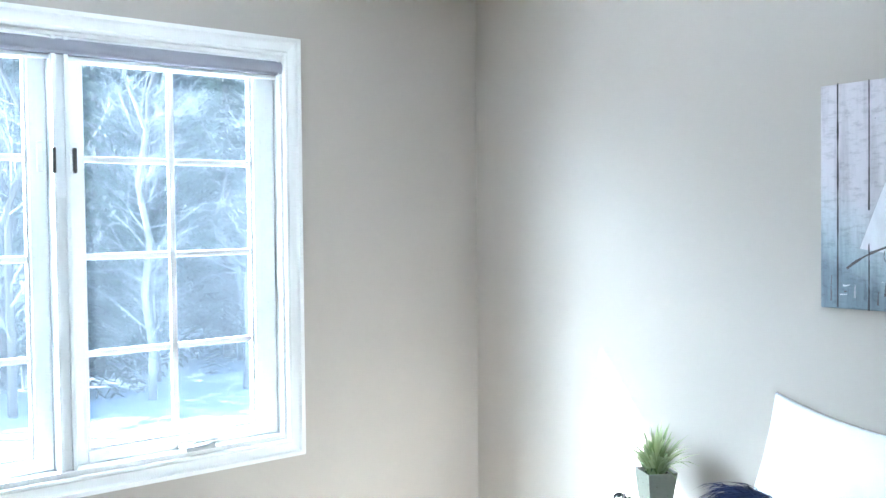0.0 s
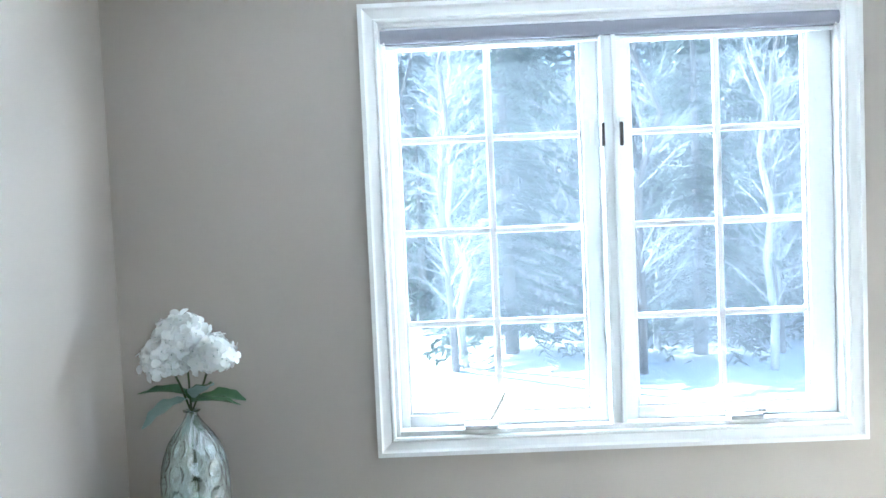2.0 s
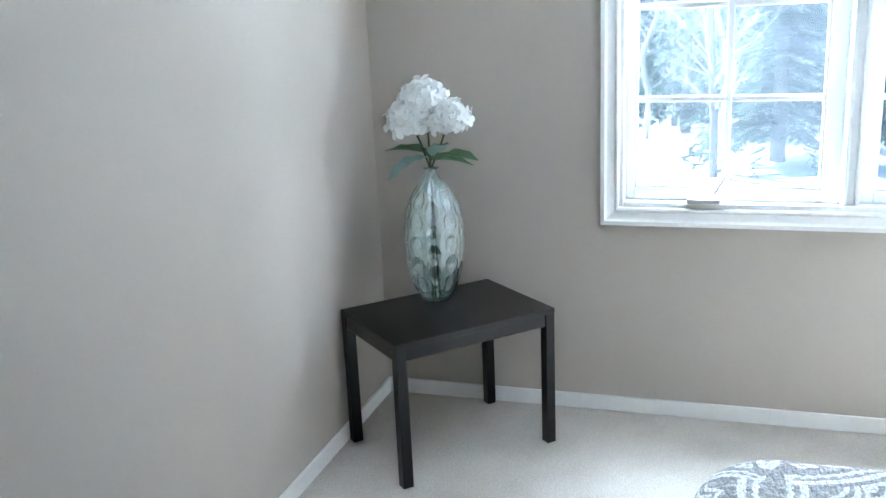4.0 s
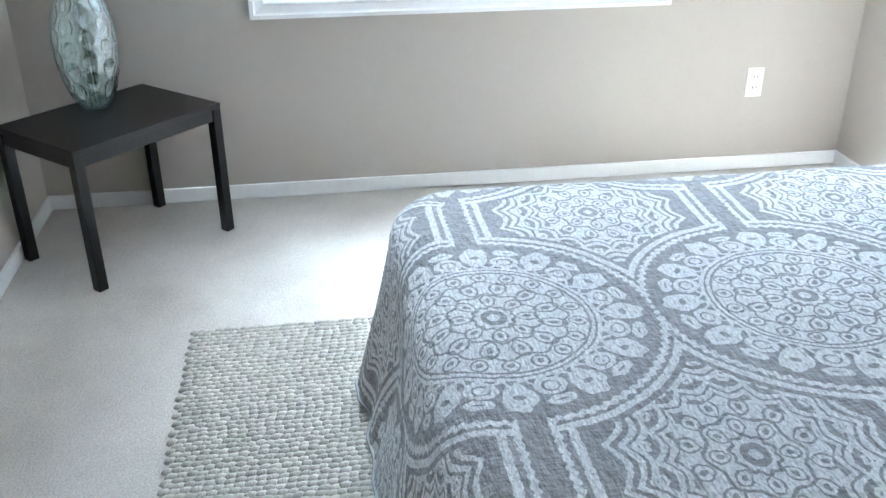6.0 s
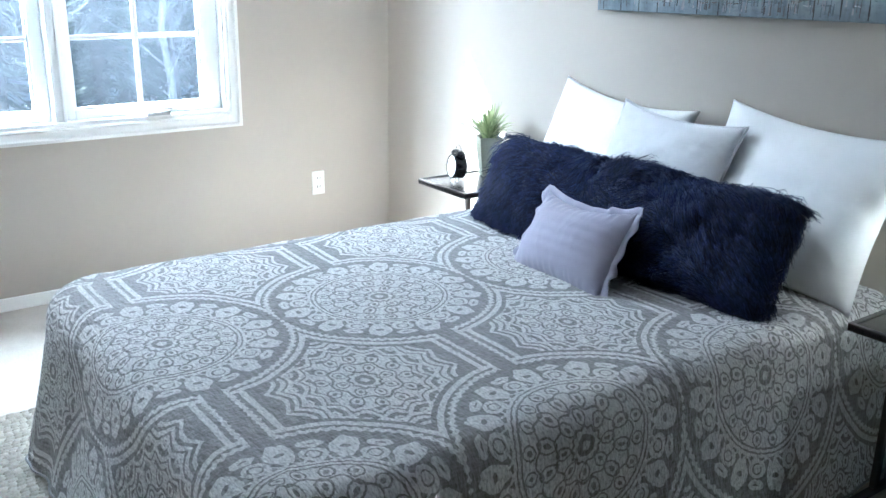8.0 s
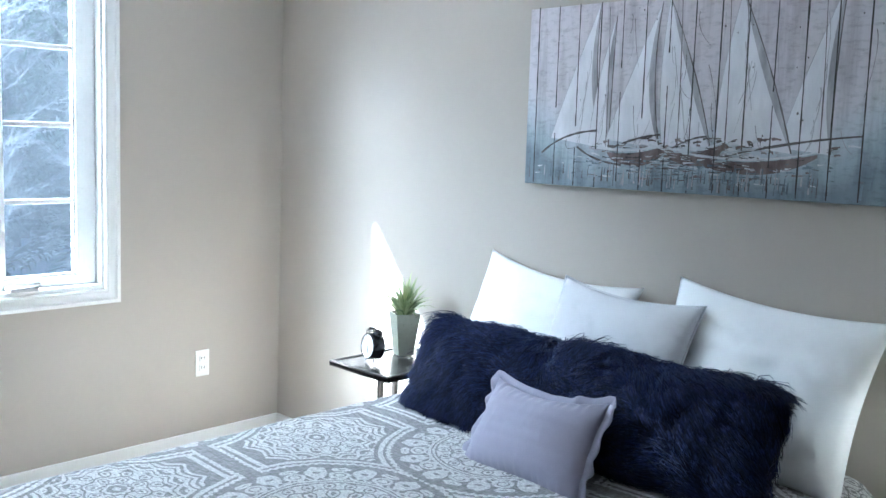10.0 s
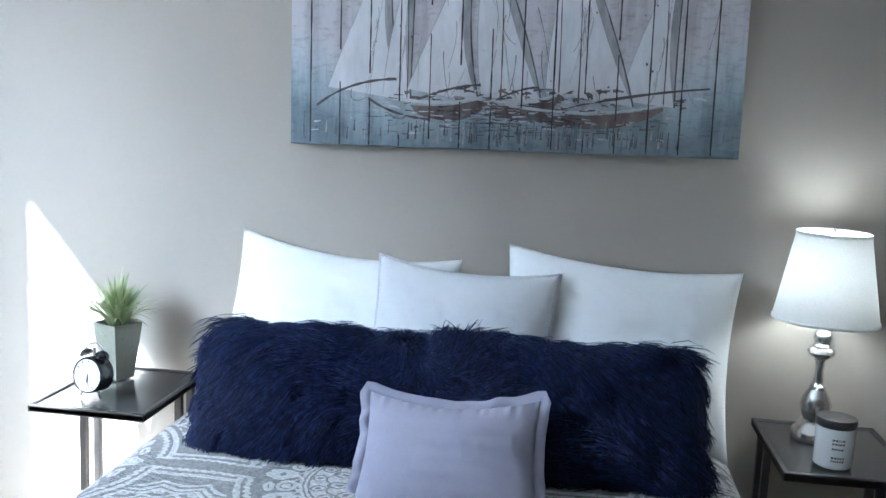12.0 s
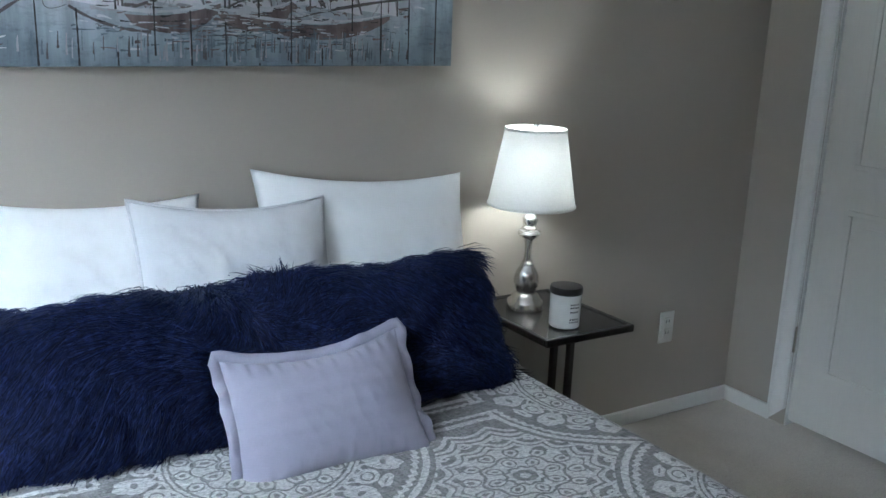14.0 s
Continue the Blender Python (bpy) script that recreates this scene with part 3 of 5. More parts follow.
blind = thing("roller_blind", "rolled-up grey fabric roller blind at the window head", "blind")
part("fabric", moved(cap(lathe([(0.026, -0.735), (0.026, 0.735)], 20)), pose(-0.012, (OY0 + OY1) / 2, 2.076, 90)), M_BLIND, blind, smooth=60)
part("headrail", box(-0.036, 0.002, OY0 + 0.018, OY1 - 0.018, 2.094, 2.104, 0.002), M_VINYL, blind, "white headrail")
part("hem_bar", box(-0.016, -0.006, OY0 + 0.022, OY1 - 0.022, 2.036, 2.049, 0.003), M_VINYL, blind, "white hem bar")
part("valance", box(0.003, 0.009, OY0 + 0.022, OY1 - 0.022, 2.052, 2.092, 0.002), M_BLIND, blind)
for y in (OY0 + 0.0165, OY1 - 0.0225):
    part("bracket", box(-0.03, 0.006, y, y + 0.006, 2.05, 2.1, 0.002), M_WHITE_PLASTIC, blind)

# ---- door ----
door = thing("door_1", "closed white painted panel door in white casing", "door", kind="structure")
slab = bmesh.new()
dx = X_E + 0.012
y_a, y_b, z_a, z_b = DY0 + 0.018, DY1 - 0.006, 0.022, DZ - 0.02
box(dx, dx + 0.035, y_a, y_b, z_a, z_b, 0.002, bm=slab)
leaf = part("door_leaf", slab, M_DOOR, door)
for z0, z1 in ((0.24, 0.86), (1.0, 1.88)):
    p0, p1 = y_a + 0.12, y_b - 0.12
    for q in ((p0, p1, z0, z0 + 0.02), (p0, p1, z1 - 0.02, z1), (p0, p0 + 0.02, z0 + 0.02, z1 - 0.02), (p1 - 0.02, p1, z0 + 0.02, z1 - 0.02)):
        part("panel_moulding", box(dx - 0.007, dx + 0.002, *q, 0.004), M_DOOR, leaf)
    part("panel", box(dx - 0.004, dx + 0.002, p0 + 0.05, p1 - 0.05, z0 + 0.05, z1 - 0.05, 0.003), M_DOOR, leaf)
knob = part("door_knob", moved(cap(lathe([(0.03, 0), (0.03, 0.006), (0.012, 0.01), (0.01, 0.03), (0.024, 0.04), (0.027, 0.052), (0.018, 0.064), (0.0, 0.066)], 24)),
                               pose(dx, y_a + 0.065, 0.95, 0, -90)), M_NICKEL, leaf, "round satin nickel knob", smooth=50)
for z in (0.295, 1.75):
    part("hinge", cap(lathe([(0.0065, 0), (0.0065, 0.1)], 12, (X_E - 0.002, DY1 + 0.002, z))), M_NICKEL, door, "satin nickel hinge", smooth=50)
for y0, y1, z0, z1 in ((DY0, DY0 + 0.014, 0, DZ), (DY1 - 0.003, DY1, 0, DZ), (DY0 + 0.014, DY1 - 0.003, DZ - 0.014, DZ)):
    part("jamb", box(X_E + 0.0, X_E + 0.12, y0, y1, z0, z1), M_TRIM, door)
bm = bmesh.new()
casing_board(bm, (X_E, DY1 + 0.07, 0), (X_E, DY1 + 0.07, DZ + 0.07), (0, -1, 0), 0.068, (-1, 0, 0), 0.02)
part("casing", bm, M_TRIM, door, smooth=40)
bm = bmesh.new()
casing_board(bm, (X_E, DY0 - 0.07, 0), (X_E, DY0 - 0.07, DZ + 0.07), (0, 1, 0), 0.068, (-1, 0, 0), 0.02)
part("casing", bm, M_TRIM, door, smooth=40)
bm = bmesh.new()
casing_board(bm, (X_E, DY0 - 0.07, DZ + 0.07), (X_E, DY1 + 0.07, DZ + 0.07), (0, 0, -1), 0.068, (-1, 0, 0), 0.02)
part("casing", bm, M_TRIM, door, smooth=40)
# unseen panel, added to close off the opening behind the door
part("door_backing", box(X_E + 0.121, X_E + 0.14, DY0 - 0.05, DY1 + 0.05, 0, DZ + 0.05), M_WALL, door)



def wall_outlet(m):
    """A duplex outlet in its own frame: x across, z up, facing -y."""
    ob = thing("wall_outlet", "white plastic duplex power outlet on the wall", "outlet", m, group="power outlets")
    part("cover_plate", box(-0.035, 0.035, -0.0065, -0.0005, -0.061, 0.061, 0.003), M_WHITE_PLASTIC, ob)
    for z in (-0.022, 0.022):
        sock = part("receptacle", box(-0.017, 0.017, -0.009, -0.006, z - 0.016, z + 0.016, 0.0025), M_WHITE_PLASTIC, ob)
        for x in (-0.007, 0.007):
            part("slot", box(x - 0.0015, x + 0.0015, -0.0095, -0.0085, z - 0.003, z + 0.008), M_DARK, sock)


wall_outlet(pose(3.823, 0, 0.359))
wall_outlet(pose(0, -0.425, 0.377, 0, 0, 90))

# ---- bed ----
BX, BHW, BL, BZ = 2.043, 0.765, 2.052, 0.548
bed = thing("bed", "double bed with a pale mattress under the coverlet", "bed")
part("mattress", box(BX - BHW + 0.03, BX + BHW - 0.03, -BL + 0.04, -0.02, 0.30, BZ - 0.025, 0.05, segments=3), M_MATTRESS, bed, smooth=60)
part("box_spring", box(BX - BHW + 0.035, BX + BHW - 0.035, -BL + 0.045, -0.02, 0.13, 0.298, 0.02), M_MATTRESS, bed)
for x in (BX - 0.6, BX + 0.6):
    for y in (-0.2, -1.85):
        part("leg", box(x - 0.02, x + 0.02, y - 0.02, y + 0.02, 0.022, 0.13, 0.003), M_IRON, bed)


def coverlet():
    """A sheet draped over the mattress, bent round its edges, with soft folds towards the hem."""
    drop, r_edge, core = 0.50, 0.09, 0.17
    na, nb = 190, 190
    a = np.linspace(-BHW - drop, BHW + drop, na)
    b = np.linspace(-BL - drop, -0.015, nb)
    me = bpy.data.meshes.new("coverlet")
    verts, uvs, faces = [], [], []
    for bb in b:
        for aa in a:
            cx = max(-BHW + core, min(BHW - core, aa))
            cy = max(-BL + core, bb)
            dxx, dyy = aa - cx, bb - cy
            dist = max(abs(dxx), abs(dyy))
            ln = math.hypot(dxx, dyy)
            ux, uy = (dxx / ln, dyy / ln) if ln > 1e-6 else (0, 0)
            start = core - r_edge * 0.9
            if dist <= start:
                off, z = dist, 0.0
            else:
                s = dist - start
                quarter = r_edge * math.pi / 2
                if s < quarter:
                    off, z = start + r_edge * math.sin(s / r_edge), -r_edge * (1 - math.cos(s / r_edge))
                else:
                    off, z = start + r_edge + (s - quarter) * 0.195, -r_edge - (s - quarter)
            x, y = cx + ux * off, cy + uy * off
            fall = max(0.0, -z - 0.08)
            if fall > 0:
                corner = abs(ux * uy) * 2
                wave = noise.noise(Vector((x * 3.2, y * 3.2, 2.0))) * 0.05 + noise.noise(Vector((x * 7, y * 7, 5.0))) * 0.03
                wave += corner * 0.05 * math.sin(math.atan2(uy, ux) * 10)
                push = wave * min(1.0, fall / 0.3)
                x, y = x + ux * push, y + uy * push
            puff = noise.noise(Vector((aa * 4, bb * 4, 0))) * 0.006 + noise.noise(Vector((aa * 15, bb * 15, 3))) * 0.0022
            zz = BZ + z + puff * (1 if z > -0.05 else 0.3)
            verts.append((BX + x, y, max(zz, 0.034 + 0.01 * noise.noise(Vector((x * 9, y * 9, 1))))))
            uvs.append((BX + aa, bb))
    for j in range(nb - 1):
        for i in range(na - 1):
            k = j * na + i
            faces.append((k, k + 1, k + na + 1, k + na))
    me.from_pydata(verts, [], faces)
    layer = me.uv_layers.new(name="UVMap")
    idx = np.empty(len(me.loops), dtype=np.int32)
    me.loops.foreach_get("vertex_index", idx)
    layer.data.foreach_set("uv", np.array(uvs, dtype=np.float32)[idx].ravel())
    ob = part_mesh("coverlet", me, M_COVER, smooth=180)
    sol = ob.modifiers.new("thick", "SOLIDIFY")
    sol.thickness, sol.offset = 0.006, -1
    edge = [verts[j * na] for j in range(nb - 1, -1, -1)] + [verts[i] for i in range(1, na)] + [verts[j * na + na - 1] for j in range(1, nb)]
    part("hem", tube([Vector(p) + Vector((0, 0, 0.002)) for p in edge], 0.0035, 5), M_HEM, ob, "rolled grey hem along the lower edge", smooth=60)
    tagged(ob, "grey cotton coverlet with woven white medallions, draped over the bed", "bedspread")


coverlet()


def pillow_grid(w, h, t, seed, dip=0.10, pinch=0.07, power=2.3, soft=0.5, wrinkle=0.006, n=44, quilt=0.0, taper=0.0, seam=0.004, gather=70):
    """Front and back sheets of a stuffed cushion in its own plane, x across, y up, z towards the viewer."""
    rows = {}
    verts, faces = [], []
    for side in (1, -1):
        for j in range(n + 1):
            v = -1 + 2 * j / n
            for i in range(n + 1):
                u = -1 + 2 * i / n
                if side == -1 and (i in (0, n) or j in (0, n)):
                    rows[side, j, i] = rows[1, j, i]
                    continue
                x = w / 2 * u * (1 - pinch * (1 - v * v)) * (1 - taper * (v + 1) / 2)
                y = h / 2 * v * (1 - (dip if v > 0 else dip * 0.6) * (1 - u * u))
                puff = max(0.0, (1 - abs(u) ** power) * (1 - abs(v) ** power)) ** soft
                z = side * t / 2 * puff
                p = Vector((x * 9, y * 9, seed * 7.3 + side))
                fold = noise.noise(p) + 0.6 * noise.noise(p * 2.3) + 0.5 * (0.5 - abs(noise.noise(Vector((x * 26 + y * 9, y * 14, seed)))) * 2)
                near_edge = max(abs(u), abs(v)) ** 4
                radial = math.sin(x * gather + seed + 4 * noise.noise(Vector((x * gather / 9, seed, 0)))) * (max(0.0, v) ** (3 + gather / 50) + 0.6 * max(0.0, -v) ** 8) + 0.4 * math.sin(y * 60 + seed) * abs(u) ** 5
                z += side * (wrinkle * fold * puff + seam * radial * (1 - max(abs(u), abs(v)) ** 20))
                z -= side * quilt * math.cos(2 * math.pi * y / 0.034) * puff
                rows[side, j, i] = len(verts)
                verts.append((x, y, z))
    for side in (1, -1):
        for j in range(n):
            for i in range(n):
                q = [rows[side, j, i], rows[side, j, i + 1], rows[side, j + 1, i + 1], rows[side, j + 1, i]]
                faces.append(q if side == 1 else q[::-1])
    rim = [(rows[1, 0, i]) for i in range(n)] + [rows[1, j, n] for j in range(n)] + [rows[1, n, n - i] for i in range(n)] + [rows[1, n - j, 0] for j in range(n)]
    return verts, faces, rim


def lean(centre, right, up):
    x = Vector(right).normalized()
    y = Vector(up)
    y = (y - x * y.dot(x)).normalized()
    z = x.cross(y)
    m = Matrix((x, y, z)).transposed().to_4x4()
    m.translation = centre
    return m


def pillow(name, label, mat, m, w, h, t, seed, piping=None, flange=0.0, **kw):
    ob = thing(name, label, "pillow", m)
    verts, faces, rim = pillow_grid(w, h, t, seed, **kw)
    me = bpy.data.meshes.new("cover")
    me.from_pydata(verts, [], faces)
    part_mesh("cover", me, mat, ob, smooth=180)
    pts = [Vector(verts[i]) for i in rim]
    if piping:
        bm = tube(pts + pts[:1], piping, 6)
        part("piping", bm, mat, ob, smooth=60)
    if flange:
        bm = bmesh.new()
        loop_in, loop_out = [], []
        n = len(pts)
        for k, p in enumerate(pts):
            tang = (pts[(k + 1) % n] - pts[k - 1]).normalized()
            out = tang.cross(Vector((0, 0, 1)))
            g = k * 176 / n
            ripple = 0.007 * math.sin(g * 0.55 + seed) + 0.030 * noise.noise(Vector((g * 0.16, seed, 0)))
            loop_in.append(bm.verts.new(p - out * 0.004))
            loop_out.append((bm.verts.new(p + out * flange * 0.5 + Vector((0, 0, ripple * 0.5))), bm.verts.new(p + out * flange + Vector((0, 0, ripple)))))
        for k in range(n):
            j = (k + 1) % n
            bm.faces.new((loop_in[k], loop_in[j], loop_out[j][0], loop_out[k][0]))
            bm.faces.new((loop_out[k][0], loop_out[j][0], loop_out[j][1], loop_out[k][1]))
        f = part("flange", bm, mat, ob, smooth=180)
        sol = f.modifiers.new("thick", "SOLIDIFY")
        sol.thickness, sol.offset = 0.003, 0
    return ob


pillow("sleeping_pillow", "large white cotton pillow leaning against the wall", M_WHITE_LINEN,
       lean((1.700, -0.135, 0.775), (0.64, -0.0, -0.05), (0.02, 0.19, 0.46)), 0.66, 0.52, 0.17, 1, dip=0.16, wrinkle=0.010, seam=0.003)
pillow("sleeping_pillow", "large white cotton pillow leaning against the wall beside the lamp", M_WHITE_LINEN,
       lean((2.488, -0.145, 0.786), (0.64, -0.01, -0.040), (0.02, 0.19, 0.46)), 0.65, 0.52, 0.17, 2, dip=0.12, wrinkle=0.010, seam=0.003)
pillow("accent_pillow", "pale grey linen pillow with piped edge between the white pillows", M_GREY_LINEN,
       lean((2.075, -0.262, 0.79), (0.485, 0.014, -0.025), (0, 0.19, 0.42)), 0.50, 0.46, 0.15, 3, piping=0.004, dip=0.14, wrinkle=0.010, seam=0.004)
pillow("lumbar_pillow", "lilac-grey cotton lumbar pillow with a ruffled flange on the coverlet", M_LILAC,
       lean((2.109, -0.667, 0.639), (0.44, -0.02, 0.020), (0.03, 0.155, 0.24)), 0.425, 0.285, 0.155, 4, flange=0.022, dip=0.24, pinch=0.07, wrinkle=0.0035, seam=0.010, n=120, quilt=0.0006, taper=0.05, gather=215)


def fur_pillow():
    m = lean((2.058, -0.435, 0.680), (1.0, -0.01, 0.012), (0, 0.17, 0.30))
    ob = thing("fur_pillow", "long navy blue shaggy faux-fur bolster pillow across the bed", "pillow", m)
    w, h, t = 1.23, 0.31, 0.19
    verts, faces, _ = pillow_grid(w, h, t, 9, dip=0.03, pinch=0.01, power=4, soft=0.5, wrinkle=0.01)
    me = bpy.data.meshes.new("body")
    me.from_pydata(verts, [], faces)
    body = part_mesh("body", me, M_FUR, ob, smooth=180)
    rng = np.random.default_rng(5)
    count = 70000
    V, F = np.array(verts), np.array(faces)
    A = V[F]
    area = np.linalg.norm(np.cross(A[:, 1] - A[:, 0], A[:, 3] - A[:, 0]), axis=1)
    pick = rng.choice(len(F), count, p=area / area.sum())
    s, r = rng.random((count, 1)), rng.random((count, 1))
    P = (A[pick, 0] * (1 - s) + A[pick, 1] * s) * (1 - r) + (A[pick, 3] * (1 - s) + A[pick, 2] * s) * r
    N = np.cross(A[pick, 1] - A[pick, 0], A[pick, 3] - A[pick, 0])
    N /= np.linalg.norm(N, axis=1, keepdims=True) + 1e-12
    # the nap: locks that swirl slowly over the surface, mostly sideways and down
    q = P * np.array([6.0, 9.0, 6.0])
    ang = np.where(P[:, 0] + rng.normal(0, 0.07, count) > 0.02, -0.55, -2.45) + 0.55 * np.sin(q[:, 0] * 1.3 + 1.7 * np.sin(q[:, 1])) + 0.45 * np.sin(q[:, 1] * 2.1 + q[:, 0] * 2.3)
    tuft = np.exp(-((P[:, 0] - 0.02) / 0.07) ** 2) * np.clip((P[:, 1] - 0.0) / 0.1, 0, 1)
    ang = ang * (1 - tuft) + (1.57 + rng.normal(0, 0.5, count)) * tuft
    ang += rng.normal(0, 0.16, count)
    T = np.stack([np.cos(ang), np.sin(ang), np.zeros(count)], 1)
    lock = 0.5 + 0.5 * np.sin(q[:, 0] * 7 + 3 * np.sin(q[:, 1] * 3)) * np.sin(q[:, 1] * 5 + 2 * np.sin(q[:, 0] * 4))
    L = (0.036 + 0.040 * lock ** 1.5 + rng.random(count) * 0.024 + 0.010 * tuft)[:, None]
    T = T - N * (T * N).sum(1, keepdims=True)
    T /= np.linalg.norm(T, axis=1, keepdims=True) + 1e-9
    S = np.cross(N, T)
    wid = (0.0008 + 0.0009 * rng.random((count, 1)))
    jit = rng.normal(0, 0.2, (count, 3))
    p1 = P + N * L * 0.40 + (T + jit * 0.7) * L * 0.40
    p2 = P + N * L * 0.36 + (T + jit * 0.9) * L * 1.05
    cell = np.floor(P / np.array([0.017, 0.017, 0.05]) + 0.4 * np.sin(q[:, [1, 0, 0]] * 3)).astype(int)
    _, lockid = np.unique(cell, axis=0, return_inverse=True)
    lockid = lockid.ravel()
    tally = np.bincount(lockid)[:, None]
    tip = np.stack([np.bincount(lockid, p2[:, k]) for k in range(3)], 1) / tally
    lift = rng.normal(0.0, 0.006, (len(tip), 1))
    p2 = p2 * 0.30 + tip[lockid] * 0.70 + N * lift[lockid]
    allv = np.stack([P - S * wid, P + S * wid, p1 + S * wid * 0.9, p1 - S * wid * 0.9, p2], 1).reshape(-1, 3)
    base = np.arange(count) * 5
    quads = np.stack([base, base + 1, base + 2, base + 3], 1)
    tris = np.stack([base + 3, base + 2, base + 4], 1)
    # broad pointed locks lying over the undercoat, each folded along its middle
    many = 34000
    pick = rng.choice(count, many, replace=False)
    P2, N2, S2, T2 = P[pick], N[pick], S[pick], T[pick] + rng.normal(0, 0.07, (many, 3))
    L2 = L[pick] * rng.uniform(0.7, 1.05, (many, 1))
    w2 = rng.uniform(0.0007, 0.0019, (many, 1))
    sway = S2 * rng.normal(0, 0.10, (many, 1)) * L2
    a0 = P2 + N2 * 0.008
    a1 = P2 + N2 * L2 * 0.46 + T2 * L2 * 0.35 + sway * 0.4
    a2 = P2 + N2 * L2 * rng.uniform(0.34, 0.48, (many, 1)) + T2 * L2 * 0.80 + sway
    a3 = P2 + N2 * L2 * rng.uniform(0.14, 0.38, (many, 1)) + T2 * L2 * 1.15 + sway * 1.4
    rows = []
    for p, k in ((a0, 0.7), (a1, 1.0), (a2, 0.75)):
        rows += [p - S2 * w2 * k - N2 * w2 * 0.5, p + N2 * w2 * 0.5, p + S2 * w2 * k - N2 * w2 * 0.5]
    lockv = np.stack(rows + [a3], 1).reshape(-1, 3)
    lb = len(allv) + np.arange(many) * 10
    for r in (0, 3):
        for c in (0, 1):
            quads = np.concatenate([quads, np.stack([lb + r + c, lb + r + c + 1, lb + r + c + 4, lb + r + c + 3], 1)])
    for c in (0, 1):
        tris = np.concatenate([tris, np.stack([lb + 6 + c, lb + 7 + c, lb + 9], 1)])
    allv = np.concatenate([allv, lockv])
    fm = bpy.data.meshes.new("fur")
    fm.from_pydata(allv.tolist(), [], quads.tolist() + tris.tolist())
    f = part_mesh("fur", fm, M_FUR, ob, "long glossy navy fur strands", smooth=180)
    tagged(f, kind="stuff")


fur_pillow()

# ---- rug ----


def rug():
    ob = thing("woven_rug", "chunky cream woven wool rug lying under the foot of the bed", "rug")
    x0, x1, y0, y1 = 1.022, 3.07, -2.628, -1.62
    part("backing", box(x0 + 0.006, x1 - 0.006, y0 + 0.006, y1, 0.001, 0.008, 0.002), M_RUG, ob)
    rng = random.Random(4)
    ca, cb = 8, 4
    verts, faces = [], []
    pitch_x, pitch_y = 0.0185, 0.025
    rows = int((x1 - x0) / pitch_x)
    for r in range(rows):
        x = x0 + pitch_x * (r + 0.5)
        y = y0 - rng.random() * 0.008 + (pitch_y / 2 if r % 2 else 0)
        while y < y1 - 0.01:
            ln = pitch_y * rng.uniform(0.92, 1.1)
            wd = pitch_x * rng.uniform(0.56, 0.66)
            ht = rng.uniform(0.009, 0.012)
            tilt = rng.uniform(-0.08, 0.08) + 0.28
            k = len(verts)
            cxx, cyy = x + rng.uniform(-0.003, 0.003), y + ln / 2
            for i in range(ca):
                th = 2 * math.pi * i / ca
                ex, ey = wd * math.cos(th), ln * 0.70 * math.sin(th)
                for z, f in ((0.004, 1.0), (0.004 + ht * 0.62, 0.86)):
                    verts.append((cxx + (ex * math.cos(tilt) - ey * math.sin(tilt)) * f, cyy + (ex * math.sin(tilt) + ey * math.cos(tilt)) * f, z))
            verts.append((cxx, cyy, 0.004 + ht))
            for i in range(ca):
                j = (i + 1) % ca
                faces.append((k + 2 * i, k + 2 * j, k + 2 * j + 1, k + 2 * i + 1))
                faces.append((k + 2 * i + 1, k + 2 * j + 1, k + 2 * ca))
            y += ln * 0.96
    me = bpy.data.meshes.new("woven_surface")
    me.from_pydata(verts, [], faces)
    tagged(part_mesh("woven_surface", me, M_RUG, ob, "rows of thick cream wool loops", smooth=180), kind="stuff")


rug()

# ---- corner table with vase ----
TF, TSX, TSY = Vector((0.724, -2.950, 0)), 0.592, 0.42
table_pose = pose(TF.x, TF.y, 0, 0, 0, 136.8)
TABLE_H = 0.485
table = thing("side_table", "black-brown wooden side table with square legs in the corner", "table", table_pose)
part("tabletop", box(0, TSX, 0, TSY, TABLE_H - 0.018, TABLE_H, 0.002), M_TABLE, table)
lg = 0.036
for x in (0, TSX - lg):
    for y in (0, TSY - lg):
        part("leg", box(x + 0.001, x + lg + 0.001 if x == 0 else x + lg - 0.001, y + 0.001, y + lg - 0.001, 0, TABLE_H - 0.0185, 0.002), M_TABLE, table)
for q in ((lg + 0.002, TSX - lg - 0.002, 0.004, 0.020), (lg + 0.002, TSX - lg - 0.002, TSY - 0.020, TSY - 0.004),
          (0.004, 0.020, lg + 0.002, TSY - lg - 0.002), (TSX - 0.020, TSX - 0.004, lg + 0.002, TSY - lg - 0.002)):
    part("apron", box(*q, TABLE_H - 0.060, TABLE_H - 0.019, 0.002), M_TABLE, table)

VX, VY = 0.268, -2.964


